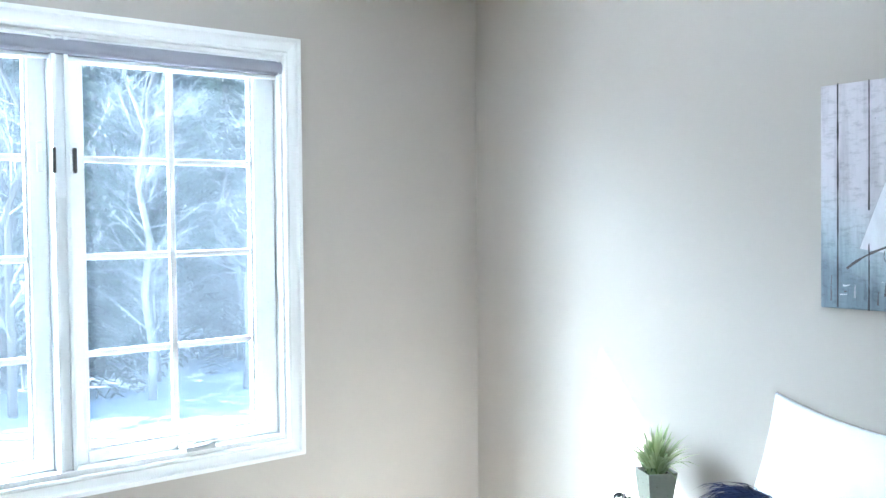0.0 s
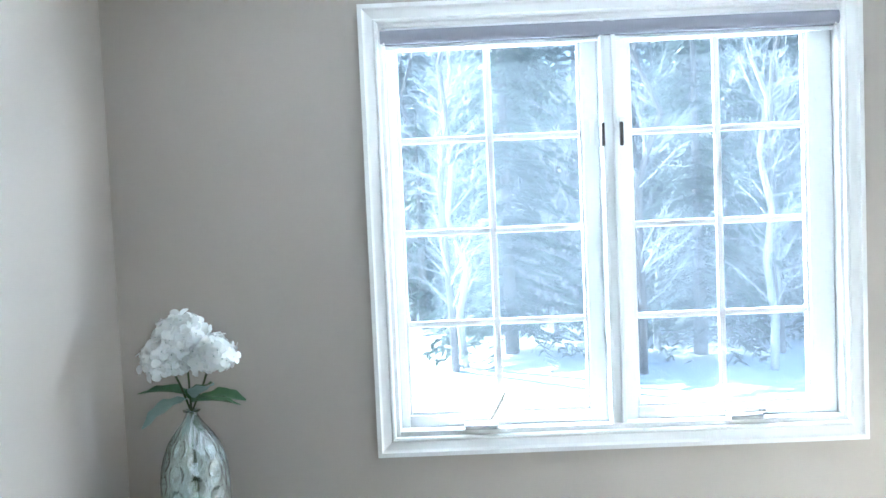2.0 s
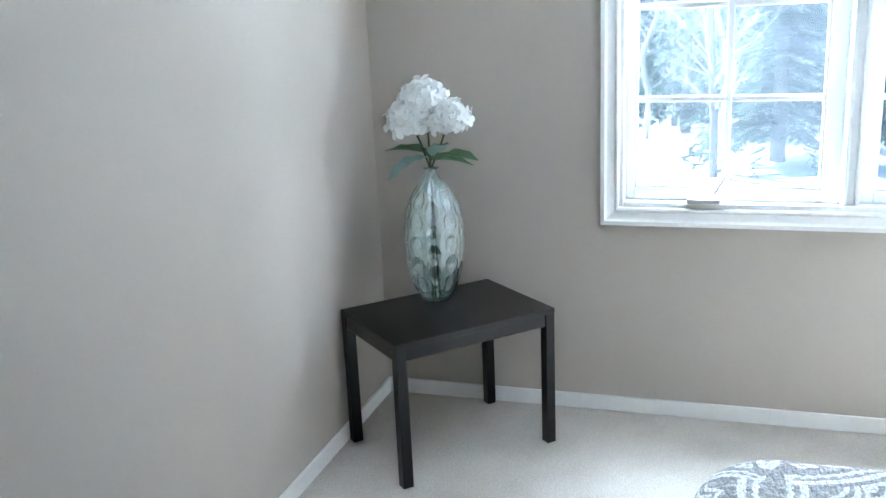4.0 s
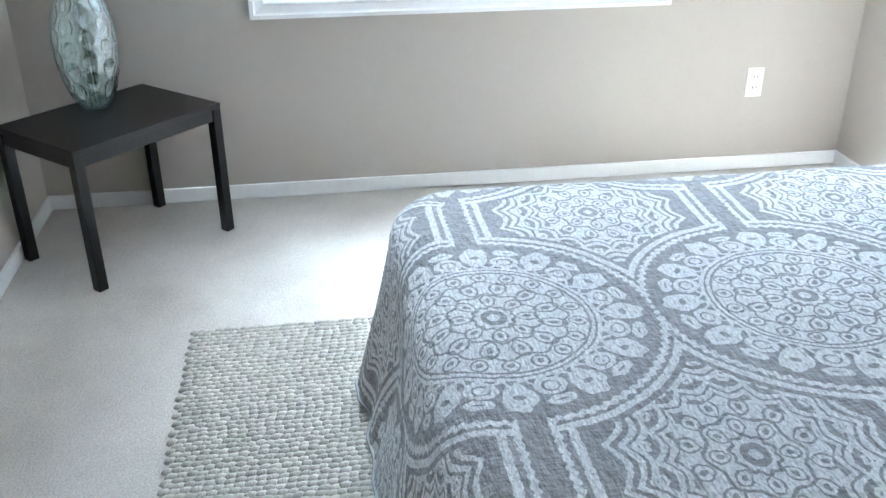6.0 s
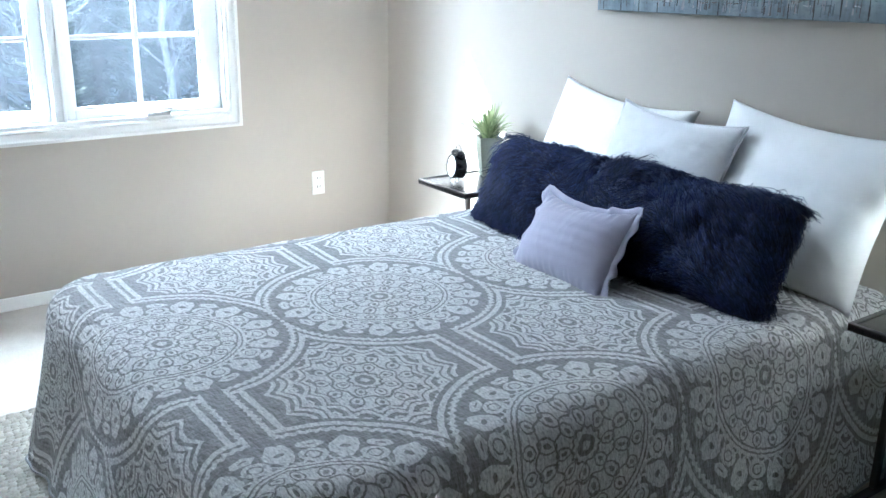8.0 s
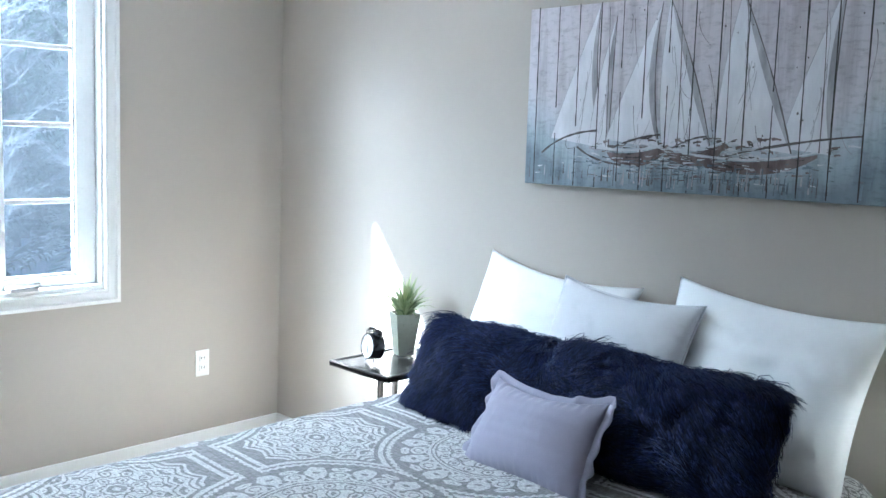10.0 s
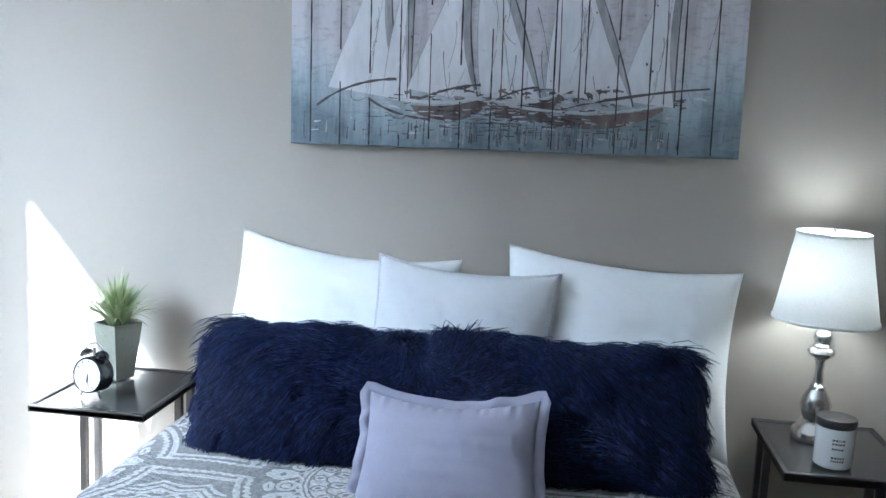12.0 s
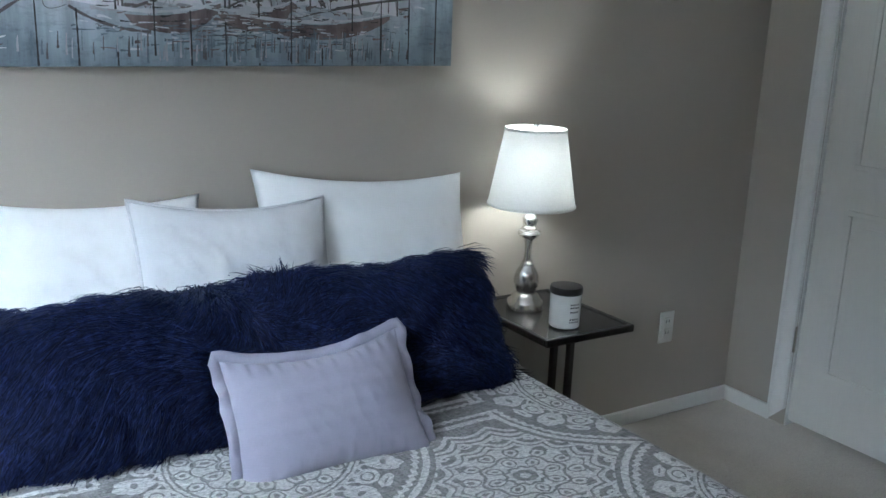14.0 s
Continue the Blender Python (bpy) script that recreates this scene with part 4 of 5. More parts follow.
def vase():
    prof = [(0.001, 0.004), (0.03, 0.002), (0.048, 0.0), (0.056, 0.01), (0.064, 0.03), (0.076, 0.06), (0.087, 0.10), (0.095, 0.14), (0.100, 0.19), (0.1005, 0.23),
            (0.098, 0.27), (0.092, 0.305), (0.082, 0.34), (0.068, 0.37), (0.052, 0.397), (0.036, 0.42), (0.024, 0.437), (0.018, 0.449), (0.019, 0.456), (0.022, 0.460)]
    fine = []
    for (r0, z0), (r1, z1) in zip(prof, prof[1:]):
        for k in range(5):
            f = k / 5
            fine.append((r0 + (r1 - r0) * f, z0 + (z1 - z0) * f))
    fine.append(prof[-1])

    def dents(a, z):
        if z < 0.02 or z > 0.42:
            return 0.0
        fade = min(1.0, (z - 0.02) / 0.04, (0.42 - z) / 0.05)
        col = (a / (2 * math.pi) * 10) % 10
        row = z / 0.072 + (0.5 if int(col) % 2 else 0.0)
        u, v = (col % 1.0 - 0.5) * 2.7, (row % 1.0 - 0.5) * 2.4
        d = u * u + v * v
        return fade * (-0.010 * max(0.0, 1 - d) ** 0.6 + 0.005 * math.exp(-((d - 1.15) / 0.2) ** 2))

    ob = thing("glass_vase", "aqua recycled-glass bottle vase with dimples on the side table", "vase", pose(VX, VY, TABLE_H + 0.001))
    body = part("body", lathe(fine, 132, wobble=dents), M_VASE, ob, smooth=180)
    sol = body.modifiers.new("thick", "SOLIDIFY")
    sol.thickness, sol.offset = 0.003, -1
    part("lip", lathe([(0.0225 + 0.0035 * math.cos(q), 0.4605 + 0.003 * math.sin(q)) for q in np.linspace(0, 2 * math.pi, 13)], 48), M_VASE, ob, smooth=180)
    part("foot", cap(lathe([(0.040, 0.0065), (0.047, 0.0075), (0.049, 0.012), (0.046, 0.017), (0.030, 0.014)], 48)), M_VASE, ob, "thick teal glass foot", smooth=60)


vase()


def curved_leaf(length, width, droop, bm, m, n=8):
    """A pointed leaf along +x with a folded midrib."""
    rows = []
    for i in range(n + 1):
        f = i / n
        wd = width * math.sin(math.pi * min(1.0, f * 0.94 + 0.03)) ** 0.8 * (1 - 0.25 * f)
        z = -droop * f * f
        x = length * f
        rows.append([bm.verts.new(m @ Vector((x, s * wd / 2, z + (abs(s) * wd * 0.16) + 0.004 * math.sin(f * 19) * abs(s)))) for s in (-1, -0.5, 0, 0.5, 1)])
    for a, b in zip(rows, rows[1:]):
        for k in range(4):
            bm.faces.new((a[k], a[k + 1], b[k + 1], b[k]))
    return bm


def hydrangea(head, radius, root, seed, leaves):
    rng = random.Random(seed)
    ob = thing("hydrangea_stem", "white artificial hydrangea bloom with green leaves standing in the vase", "flower", group="flowers in the vase")
    h, r = Vector(head), Vector(root)
    mid = Vector((VX, VY, 0.94))
    part("stem", tube([r, r.lerp(mid, 0.5) + Vector((0.004, 0, 0)), mid + (h - mid) * 0.04, mid.lerp(h, 0.5) + Vector((0.0, 0.004, 0.0)), h], 0.0032, 6), M_STEM, ob, smooth=60)
    bm = bmesh.new()
    eyes = bmesh.new()
    count = 76
    for k in range(count):
        z = 1 - 1.6 * (k + 0.5) / count
        a = k * 2.39996 + rng.uniform(-0.15, 0.15)
        rr = math.sqrt(max(0.0, 1 - z * z))
        n = Vector((rr * math.cos(a), rr * math.sin(a), z))
        c = h + Vector((n.x * radius, n.y * radius, n.z * radius * 0.85)) * rng.uniform(0.84, 1.08)
        n = (n + Vector((rng.uniform(-0.35, 0.35), rng.uniform(-0.35, 0.35), rng.uniform(-0.35, 0.35)))).normalized()
        turn = n.to_track_quat("Z", "Y").to_matrix().to_4x4() @ Matrix.Rotation(rng.uniform(0, 6.28), 4, "Z")
        bmesh.ops.create_icosphere(eyes, subdivisions=1, radius=0.0022, matrix=Matrix.Translation(c + n * 0.001))
        for p in range(4):
            mm = Matrix.Translation(c) @ turn @ Matrix.Rotation(p * math.pi / 2 + rng.uniform(-0.12, 0.12), 4, "Z") @ Matrix.Rotation(rng.uniform(-0.45, 0.25), 4, "Y")
            s = radius * 0.39 * rng.uniform(0.85, 1.15)
            rim = [(0.0, 0.0, 0.0), (0.45 * s, -0.46 * s, 0.10 * s), (0.85 * s, -0.44 * s, 0.06 * s), (1.08 * s, -0.16 * s, -0.08 * s), (1.08 * s, 0.16 * s, -0.08 * s),
                   (0.85 * s, 0.44 * s, 0.06 * s), (0.45 * s, 0.46 * s, 0.10 * s)]
            ring = [bm.verts.new(mm @ Vector(q)) for q in rim]
            hub = bm.verts.new(mm @ Vector((0.62 * s, 0, -0.04 * s)))
            for q in range(7):
                bm.faces.new((hub, ring[q], ring[(q + 1) % 7]))
    heart = bmesh.new()
    bmesh.ops.create_icosphere(heart, subdivisions=2, radius=radius * 0.72, matrix=Matrix.Translation(h))
    core = part("flower_core", heart, M_STEM, ob, "green inner stalks", smooth=180)
    tagged(part("floret_eyes", eyes, M_PALE_LEAF, core), kind="stuff")
    part("bloom", bm, M_PETAL, ob, "rounded head of white petals", smooth=60)
    for at, ang, tilt, ln, wd, pale in leaves:
        bm = bmesh.new()
        mm = Matrix.Translation(at) @ Matrix.Rotation(radians(ang), 4, "Z") @ Matrix.Rotation(radians(tilt), 4, "Y")
        curved_leaf(ln, wd, ln * 0.3, bm, mm)
        part("leaf", bm, M_PALE_LEAF if pale else M_LEAF, ob, smooth=60)


hydrangea((VX + 0.0, VY - 0.015, 1.172), 0.072, (VX + 0.01, VY, TABLE_H + 0.012), 1, [((VX, VY + 0.005, 0.975), 75, -18, 0.17, 0.125, False), ((VX, VY, 0.98), 50, -45, 0.12, 0.08, False)])
hydrangea((VX + 0.04, VY - 0.052, 1.112), 0.068, (VX - 0.012, VY + 0.01, TABLE_H + 0.012), 2, [((VX, VY, 0.99), -85, -22, 0.15, 0.105, False), ((VX + 0.015, VY - 0.005, 0.985), -50, 8, 0.15, 0.11, True)])
hydrangea((VX + 0.02, VY + 0.078, 1.116), 0.064, (VX + 0.0, VY - 0.014, TABLE_H + 0.012), 3, [((VX + 0.01, VY + 0.015, 0.985), 40, -40, 0.13, 0.085, True), ((VX, VY, 0.97), 105, -8, 0.14, 0.10, False)])

# ---- nightstands and what stands on them ----
NZ = 0.588


def nightstand(x0, x1, y0, y1, label):
    ob = thing("nightstand", label, "nightstand", group="nightstands beside the bed")
    top = part("top", box(x0, x1, y0, y1, NZ - 0.020, NZ - 0.004, 0.002), M_TOP, ob)
    for q in ((x0, x1, y0, y0 + 0.012), (x0, x1, y1 - 0.012, y1), (x0, x0 + 0.012, y0 + 0.012, y1 - 0.012), (x1 - 0.012, x1, y0 + 0.012, y1 - 0.012)):
        part("rim", box(*q, NZ - 0.022, NZ, 0.002), M_IRON, top)
    for x in (x0 + 0.006, x1 - 0.026):
        for y in (y1 - 0.085, y1 - 0.165):
            part("post", box(x, x + 0.02, y, y + 0.02, 0.02, NZ - 0.022, 0.002), M_IRON, ob)
        part("foot", box(x, x + 0.02, y0 + 0.01, y1 - 0.01, 0.0, 0.02, 0.002), M_IRON, ob)
    part("crossbar", box(x0 + 0.026, x1 - 0.026, y1 - 0.085, y1 - 0.065, 0.0, 0.02, 0.002), M_IRON, ob)
    return ob


nightstand(2.893, 3.222, -0.43, -0.018, "dark bronze metal nightstand holding the lamp and candle")
nightstand(0.948, 1.275, -0.45, -0.04, "dark bronze metal nightstand holding the clock and plant")

LX, LY = 3.026, -0.150
lamp = thing("table_lamp", "lit table lamp with turned brushed-nickel base and white drum shade", "lamp", pose(LX, LY, NZ))
part("base", cap(lathe([(0.056, 0), (0.056, 0.020), (0.053, 0.025), (0.046, 0.031), (0.041, 0.043), (0.030, 0.050), (0.030, 0.056), (0.035, 0.068), (0.0395, 0.085),
                        (0.038, 0.103), (0.030, 0.122), (0.019, 0.137), (0.020, 0.140), (0.020, 0.144), (0.013, 0.150), (0.0105, 0.180), (0.012, 0.205), (0.017, 0.219),
                        (0.030, 0.226), (0.0365, 0.236), (0.033, 0.245), (0.022, 0.250), (0.023, 0.254), (0.019, 0.260), (0.0235, 0.274), (0.021, 0.288), (0.012, 0.297),
                        (0.010, 0.300), (0.015, 0.315), (0.014, 0.330)], 48)), M_NICKEL, lamp, "turned brushed-nickel base", smooth=35)
shade_bm = lathe([(0.133, 0.322), (0.092, 0.550)], 64)
shade_ob = part("shade", shade_bm, M_SHADE, lamp, "white fabric shade", smooth=180)
for r, z in ((0.1335, 0.322), (0.0925, 0.548)):
    part("shade_trim", lathe([(r, z), (r + 0.0012, z + 0.001), (r + 0.0008, z + 0.007), (r - 0.001, z + 0.008), (r - 0.002, z + 0.001), (r, z)], 64), M_SHADE, shade_ob, smooth=60)
part("socket", cap(lathe([(0.014, 0.330), (0.014, 0.385), (0.0125, 0.396)], 20)), M_NICKEL, lamp, smooth=40)
part("harp", tube([(0.012, 0, 0.33), (0.045, 0, 0.38), (0.05, 0, 0.45), (0.03, 0, 0.53), (0, 0, 0.548), (-0.03, 0, 0.53), (-0.05, 0, 0.45), (-0.045, 0, 0.38), (-0.012, 0, 0.33)], 0.0018, 6), M_NICKEL, lamp)
part("finial", cap(lathe([(0.005, 0.546), (0.005, 0.552), (0.009, 0.556), (0.008, 0.566), (0.003, 0.569)], 16)), M_NICKEL, lamp)
bulb_m, bt, bb, bo = material("lit_bulb")
bb.inputs["Base Color"].default_value = (0.9, 0.9, 0.88, 1)
bb.inputs["Emission Color"].default_value = (1.0, 0.95, 0.84, 1)
bb.inputs["Emission Strength"].default_value = 5.2
part("bulb", cap(lathe([(0.012, 0.395), (0.014, 0.41), (0.026, 0.435), (0.030, 0.455), (0.026, 0.475), (0.012, 0.488), (0.001, 0.490)], 24)), bulb_m, lamp, "glowing bulb", smooth=60)

candle = thing("jar_candle", "white glass jar candle with dark lid on the nightstand", "candle", pose(3.026, -0.340, NZ))
part("jar", cap(lathe([(0.042, 0), (0.0455, 0.004), (0.046, 0.08), (0.0465, 0.100)], 40)), M_WAX, candle, smooth=40)
part("lid", cap(lathe([(0.0475, 0.101), (0.0485, 0.104), (0.0485, 0.116), (0.046, 0.121), (0.0, 0.122)], 40)), M_LID, candle, "dark round lid", smooth=40)
rng_l = random.Random(2)
for z in (0.072, 0.063, 0.050, 0.028, 0.020):
    a = -1.95
    while a < -1.35:
        ln = rng_l.uniform(0.05, 0.12)
        bm = bmesh.new()
        bm.faces.new([bm.verts.new((0.0472 * math.cos(q), 0.0472 * math.sin(q), zz)) for q, zz in ((a, z), (a + ln, z), (a + ln, z + 0.005), (a, z + 0.005))])
        part("printed_bar", bm, M_INK, candle)
        a += ln + 0.04

clock = thing("alarm_clock", "black twin-bell alarm clock with white dial on the nightstand", "clock", pose(1.078, -0.345, NZ, 0, 0, -12) @ pose(0, 0, 0.064, -6))
part("case", moved(cap(lathe([(0.044, -0.028), (0.049, -0.024), (0.050, 0.020), (0.048, 0.026), (0.045, 0.026), (0.045, 0.021)], 44)), pose(0, 0, 0, 90)), M_BLACK, clock, smooth=40)
dial = part("dial", moved(cap(lathe([(0.0448, 0.020), (0.0448, 0.0215)], 40)), pose(0, 0, 0, 90)), M_DIAL, clock, "round white dial")
for k in range(12):
    bm = box(-0.0009, 0.0009, -0.0228, -0.0218, 0.034, 0.041)
    part("hour_mark", moved(bm, pose(0, 0, 0, 0, 30 * k)), M_BLACK, dial)
for ang, ln, wd in ((170, 0.030, 0.0016), (185, 0.022, 0.0022)):
    part("clock_pointer", moved(box(-wd / 2, wd / 2, -0.0238, -0.0230, -0.004, ln), pose(0, 0, 0, 0, ang)), M_BLACK, dial)
for sx in (-1, 1):
    bell = cap(lathe([(0.0005, 0.016), (0.010, 0.014), (0.017, 0.008), (0.019, 0.0), (0.0175, 0.0)], 24))
    part("bell", moved(bell, pose(sx * 0.026, 0, 0.052, 0, sx * 28)), M_BLACK, clock, smooth=50)
    part("foot", tube([(sx * 0.024, -0.004, -0.044), (sx * 0.034, -0.006, -0.062)], [0.004, 0.003], 8), M_CHROME, clock)
part("handle", tube([(0.030 * math.cos(a), 0, 0.064 + 0.022 * math.sin(a)) for a in np.linspace(0, math.pi, 12)], 0.002, 6), M_CHROME, clock)
part("hammer", box(-0.004, 0.004, -0.003, 0.003, 0.05, 0.074, 0.001), M_CHROME, clock)


def potted_grass():
    ob = thing("potted_grass", "artificial grass plant in a tapered square sage pot on the nightstand", "plant", pose(1.052, -0.158, NZ, 0, 0, -24))
    bm = bmesh.new()
    rings = []
    for s, z in ((0.030, 0.0), (0.032, 0.002), (0.049, 0.166), (0.050, 0.168), (0.046, 0.168), (0.043, 0.15), (0.0, 0.15)):
        rings.append([bm.verts.new((x * s, y * s, z)) for x, y in ((-1, -1), (1, -1), (1, 1), (-1, 1))])
    for a, b in zip(rings, rings[1:]):
        for k in range(4):
            bm.faces.new((a[k], a[(k + 1) % 4], b[(k + 1) % 4], b[k]))
    bm.faces.new(rings[0][::-1])
    bmesh.ops.remove_doubles(bm, verts=bm.verts[:], dist=0.0001)
    pot = part("pot", bm, M_POT, ob, "tapered square sage-green pot")
    part("moss", box(-0.042, 0.042, -0.042, 0.042, 0.146, 0.156, 0.003), M_SOIL, ob)
    rng = random.Random(8)
    bm = bmesh.new()
    for k in range(170):
        a = rng.uniform(0, 6.283)
        spread = rng.random() ** 0.7
        root = Vector((math.cos(a) * 0.025 * spread, math.sin(a) * 0.025 * spread, 0.153))
        ht = rng.uniform(0.105, 0.19) * (1.05 - 0.35 * spread)
        out = 0.02 + 0.105 * spread * rng.uniform(0.6, 1.1)
        wd = rng.uniform(0.004, 0.0082)
        d = Vector((math.cos(a), math.sin(a), 0))
        sdir = Vector((-d.y, d.x, 0))
        prev = None
        n = 5
        curl = rng.uniform(0.1, 0.75) * spread
        for i in range(n + 1):
            f = i / n
            p = root + d * out * f ** 1.5 + Vector((0, 0, ht * (f - curl * f ** 3)))
            ww = wd * (1 - f ** 2) + 0.0003
            cur = (bm.verts.new(p - sdir * ww), bm.verts.new(p + sdir * ww))
            if prev:
                bm.faces.new((prev[0], prev[1], cur[1], cur[0]))
            prev = cur
    tagged(part("grass_blades", bm, M_GRASS, ob, "tuft of pale green blades", smooth=180), kind="stuff")


potted_grass()

# ---- picture ----
PCX, PCZ, PW, PH = 2.155, 1.6125, 1.262, 0.612


def picture():
    ob = thing("canvas_picture", "wide canvas print of sailing boats on weathered boards above the bed", "picture", pose(PCX, -0.038, PCZ, 0, -0.73))
    canvas = part("canvas", box(-PW / 2, PW / 2, 0.0, 0.036, -PH / 2, PH / 2, 0.003), M_CANVAS, ob)
    layer = [0.0]

    def flat(name, outline, mat, parent=canvas):
        layer[0] += 0.00006
        bm = bmesh.new()
        bm.faces.new([bm.verts.new((x, -0.0006 - layer[0], z)) for x, z in outline])
        bmesh.ops.recalc_face_normals(bm, faces=bm.faces[:])
        if bm.faces[0].normal.y > 0:
            bmesh.ops.reverse_faces(bm, faces=bm.faces[:])
        return part(name, bm, mat, parent)

    def curve_pts(p0, c, p1, n=14):
        return [((1 - f) ** 2 * p0[0] + 2 * f * (1 - f) * c[0] + f * f * p1[0], (1 - f) ** 2 * p0[1] + 2 * f * (1 - f) * c[1] + f * f * p1[1]) for f in (i / n for i in range(n + 1))]

    def stroke(name, p0, c, p1, w0, w1, mat, seed=0):
        rng = random.Random(seed)
        pts = curve_pts(p0, c, p1)
        left, right = [], []
        for i, p in enumerate(pts):
            q, r = pts[min(i + 1, len(pts) - 1)], pts[max(i - 1, 0)]
            tx, tz = q[0] - r[0], q[1] - r[1]
            ln = math.hypot(tx, tz) or 1
            w = (w0 + (w1 - w0) * i / (len(pts) - 1)) * rng.uniform(0.55, 1.2)
            left.append((p[0] - tz / ln * w, p[1] + tx / ln * w))
            right.append((p[0] + tz / ln * w, p[1] - tx / ln * w))
        layer[0] += 0.00006
        bm = bmesh.new()
        y = -0.0006 - layer[0]
        l = [bm.verts.new((x, y, z)) for x, z in left]
        r = [bm.verts.new((x, y, z)) for x, z in right]
        for i in range(len(l) - 1):
            bm.faces.new((l[i], r[i], r[i + 1], l[i + 1]))
        return part(name, bm, mat, canvas)

    rng = random.Random(12)
    deck = -0.168
    # sails, each a triangle with a bellied leech: foot from and to, head, belly
    sails = [(0.30, 0.45, 0.465, 0.30, -0.05), (-0.52, -0.30, -0.335, 0.302, -0.12), (-0.36, -0.28, -0.27, 0.26, -0.02), (0.10, 0.34, 0.165, 0.302, 0.08),
             (-0.08, 0.09, -0.075, 0.302, 0.10), (-0.29, -0.085, -0.10, 0.29, -0.14)]
    for k, (xa, xb, xt, top, belly) in enumerate(sails):
        tip = (xt, top)
        foot_a, foot_b = (xa, deck + 0.012 + 0.015 * (k % 2)), (xb, deck - 0.005)
        luff = curve_pts(foot_a, ((foot_a[0] + tip[0]) / 2 - 0.035, 0.02), tip)
        bow = ((tip[0] + foot_b[0]) / 2 + belly * 0.35, 0.04)
        leech = curve_pts(tip, bow, foot_b)
        flat("sail", luff + leech[1:], M_SAIL)
        back = curve_pts(foot_b, (bow[0] - 0.04, bow[1] - 0.02), tip)
        flat("sail_shadow", leech + back[1:-1], M_SAIL_SHADE)
        stroke("rigging", tip, (bow[0] + 0.004, bow[1]), foot_b, 0.0016, 0.0026, M_SPAR, k)
        stroke("rigging", foot_a, ((foot_a[0] + tip[0]) / 2 - 0.035, 0.02), tip, 0.0010, 0.0008, M_SAIL_SHADE, k + 30)
        for q in range(5):
            f = rng.uniform(0.15, 0.85)
            px, pz = luff[int(f * 14)][0] * 0.4 + leech[int((1 - f) * 14)][0] * 0.6, luff[int(f * 14)][1]
            stroke("sail_crease", (px, pz), (px + 0.008, pz - 0.05), (px + 0.02 * (1 if belly > 0 else -1), max(deck, pz - 0.13)), 0.0016, 0.0008, M_SAIL_SHADE, k * 7 + q)
    for x, z1 in ((-0.29, 0.29), (-0.025, 0.3), (0.135, 0.3), (0.19, 0.28), (0.42, 0.28)):
        stroke("mast", (x, deck + 0.0), (x + 0.004, 0.0), (x - 0.008, z1), 0.0023, 0.0014, M_SPAR, int(x * 100))
    for k in range(40):
        x, z = rng.gauss(0.05, 0.25), rng.uniform(-0.19, 0.27)
        x = max(-0.55, min(0.55, x))
        stroke("rope", (x, z), (x + rng.uniform(-0.02, 0.02), z - 0.05), (x + rng.uniform(-0.05, 0.05), max(deck, z - rng.uniform(0.05, 0.2))), 0.0012, 0.0006, rng.choice((M_SPAR, M_SAIL_SHADE)), k + 400)
    for k in range(90):
        x = max(-0.5, min(0.5, rng.gauss(0.02, 0.2)))
        z = deck + rng.uniform(-0.03, 0.035)
        stroke("deck_dab", (x, z), (x + 0.01, z + 0.004), (x + rng.uniform(0.01, 0.035), z + rng.uniform(-0.008, 0.008)), rng.uniform(0.002, 0.007), 0.002, rng.choice((M_HULL, M_SPAR, M_HULL, M_FOAM, M_SAIL_SHADE)), k + 600)
    # hulls, bowsprits and booms
    for p0, c, p1, w0, w1 in (((-0.55, -0.195), (-0.46, -0.12), (-0.32, -0.115), 0.0035, 0.004), ((-0.28, -0.18), (-0.17, -0.13), (-0.08, -0.125), 0.003, 0.004),
                              ((-0.06, -0.18), (0.02, -0.13), (0.08, -0.128), 0.003, 0.003), ((0.08, -0.20), (0.34, -0.135), (0.54, -0.12), 0.0035, 0.004),
                              ((-0.40, -0.17), (-0.33, -0.22), (-0.22, -0.225), 0.003, 0.004)):
        stroke("boom", p0, c, p1, w0, w1, M_SPAR, int(p0[0] * 50))
    for xa, xb, z, h in ((-0.28, -0.05, -0.185, 0.05), (-0.06, 0.14, -0.178, 0.05), (0.06, 0.42, -0.200, 0.045)):
        top_edge = curve_pts((xa, z), ((xa + xb) / 2, z - 0.012), (xb, z + h * 0.6))
        low = curve_pts((xb, z + h * 0.4), ((xa + xb) / 2 + 0.05, z - h * 1.5), (xa + 0.02, z - h * 0.5))
        flat("hull", top_edge + low, M_HULL)
        stroke("rail", (xa - 0.06, z + 0.02), ((xa + xb) / 2, z - 0.012), (xb, z + h * 0.75), 0.006, 0.003, M_FOAM, int(xa * 70))
    for k in range(150):
        x, z = max(-0.34, min(0.46, rng.gauss(0.06, 0.2))), deck - rng.uniform(-0.012, 0.07)
        ln = rng.uniform(0.006, 0.03)
        stroke("hull_scratch", (x, z), (x + ln / 2, z - 0.002), (x + ln, z + rng.uniform(-0.004, 0.004)), rng.uniform(0.0008, 0.0034), 0.0008,
               rng.choice((M_JOINT, M_HULL, M_JOINT, M_FOAM, M_FOAM, M_SAIL_SHADE)), k + 900)
    for k in range(150):
        x, z = rng.gauss(0.0, 0.26), deck - rng.uniform(0.03, 0.10)
        x = max(-0.56, min(0.54, x))
        ln = rng.uniform(0.008, 0.05) * (1 if abs(x) < 0.4 else 0.5)
        stroke("wave_dab", (x, z), (x + ln / 2, z + rng.uniform(-0.003, 0.003)), (x + ln, z + rng.uniform(-0.003, 0.003)), rng.uniform(0.001, 0.004), 0.001,
               rng.choice((M_WATER, M_WATER, M_FOAM, M_HULL, M_SPAR)), k)
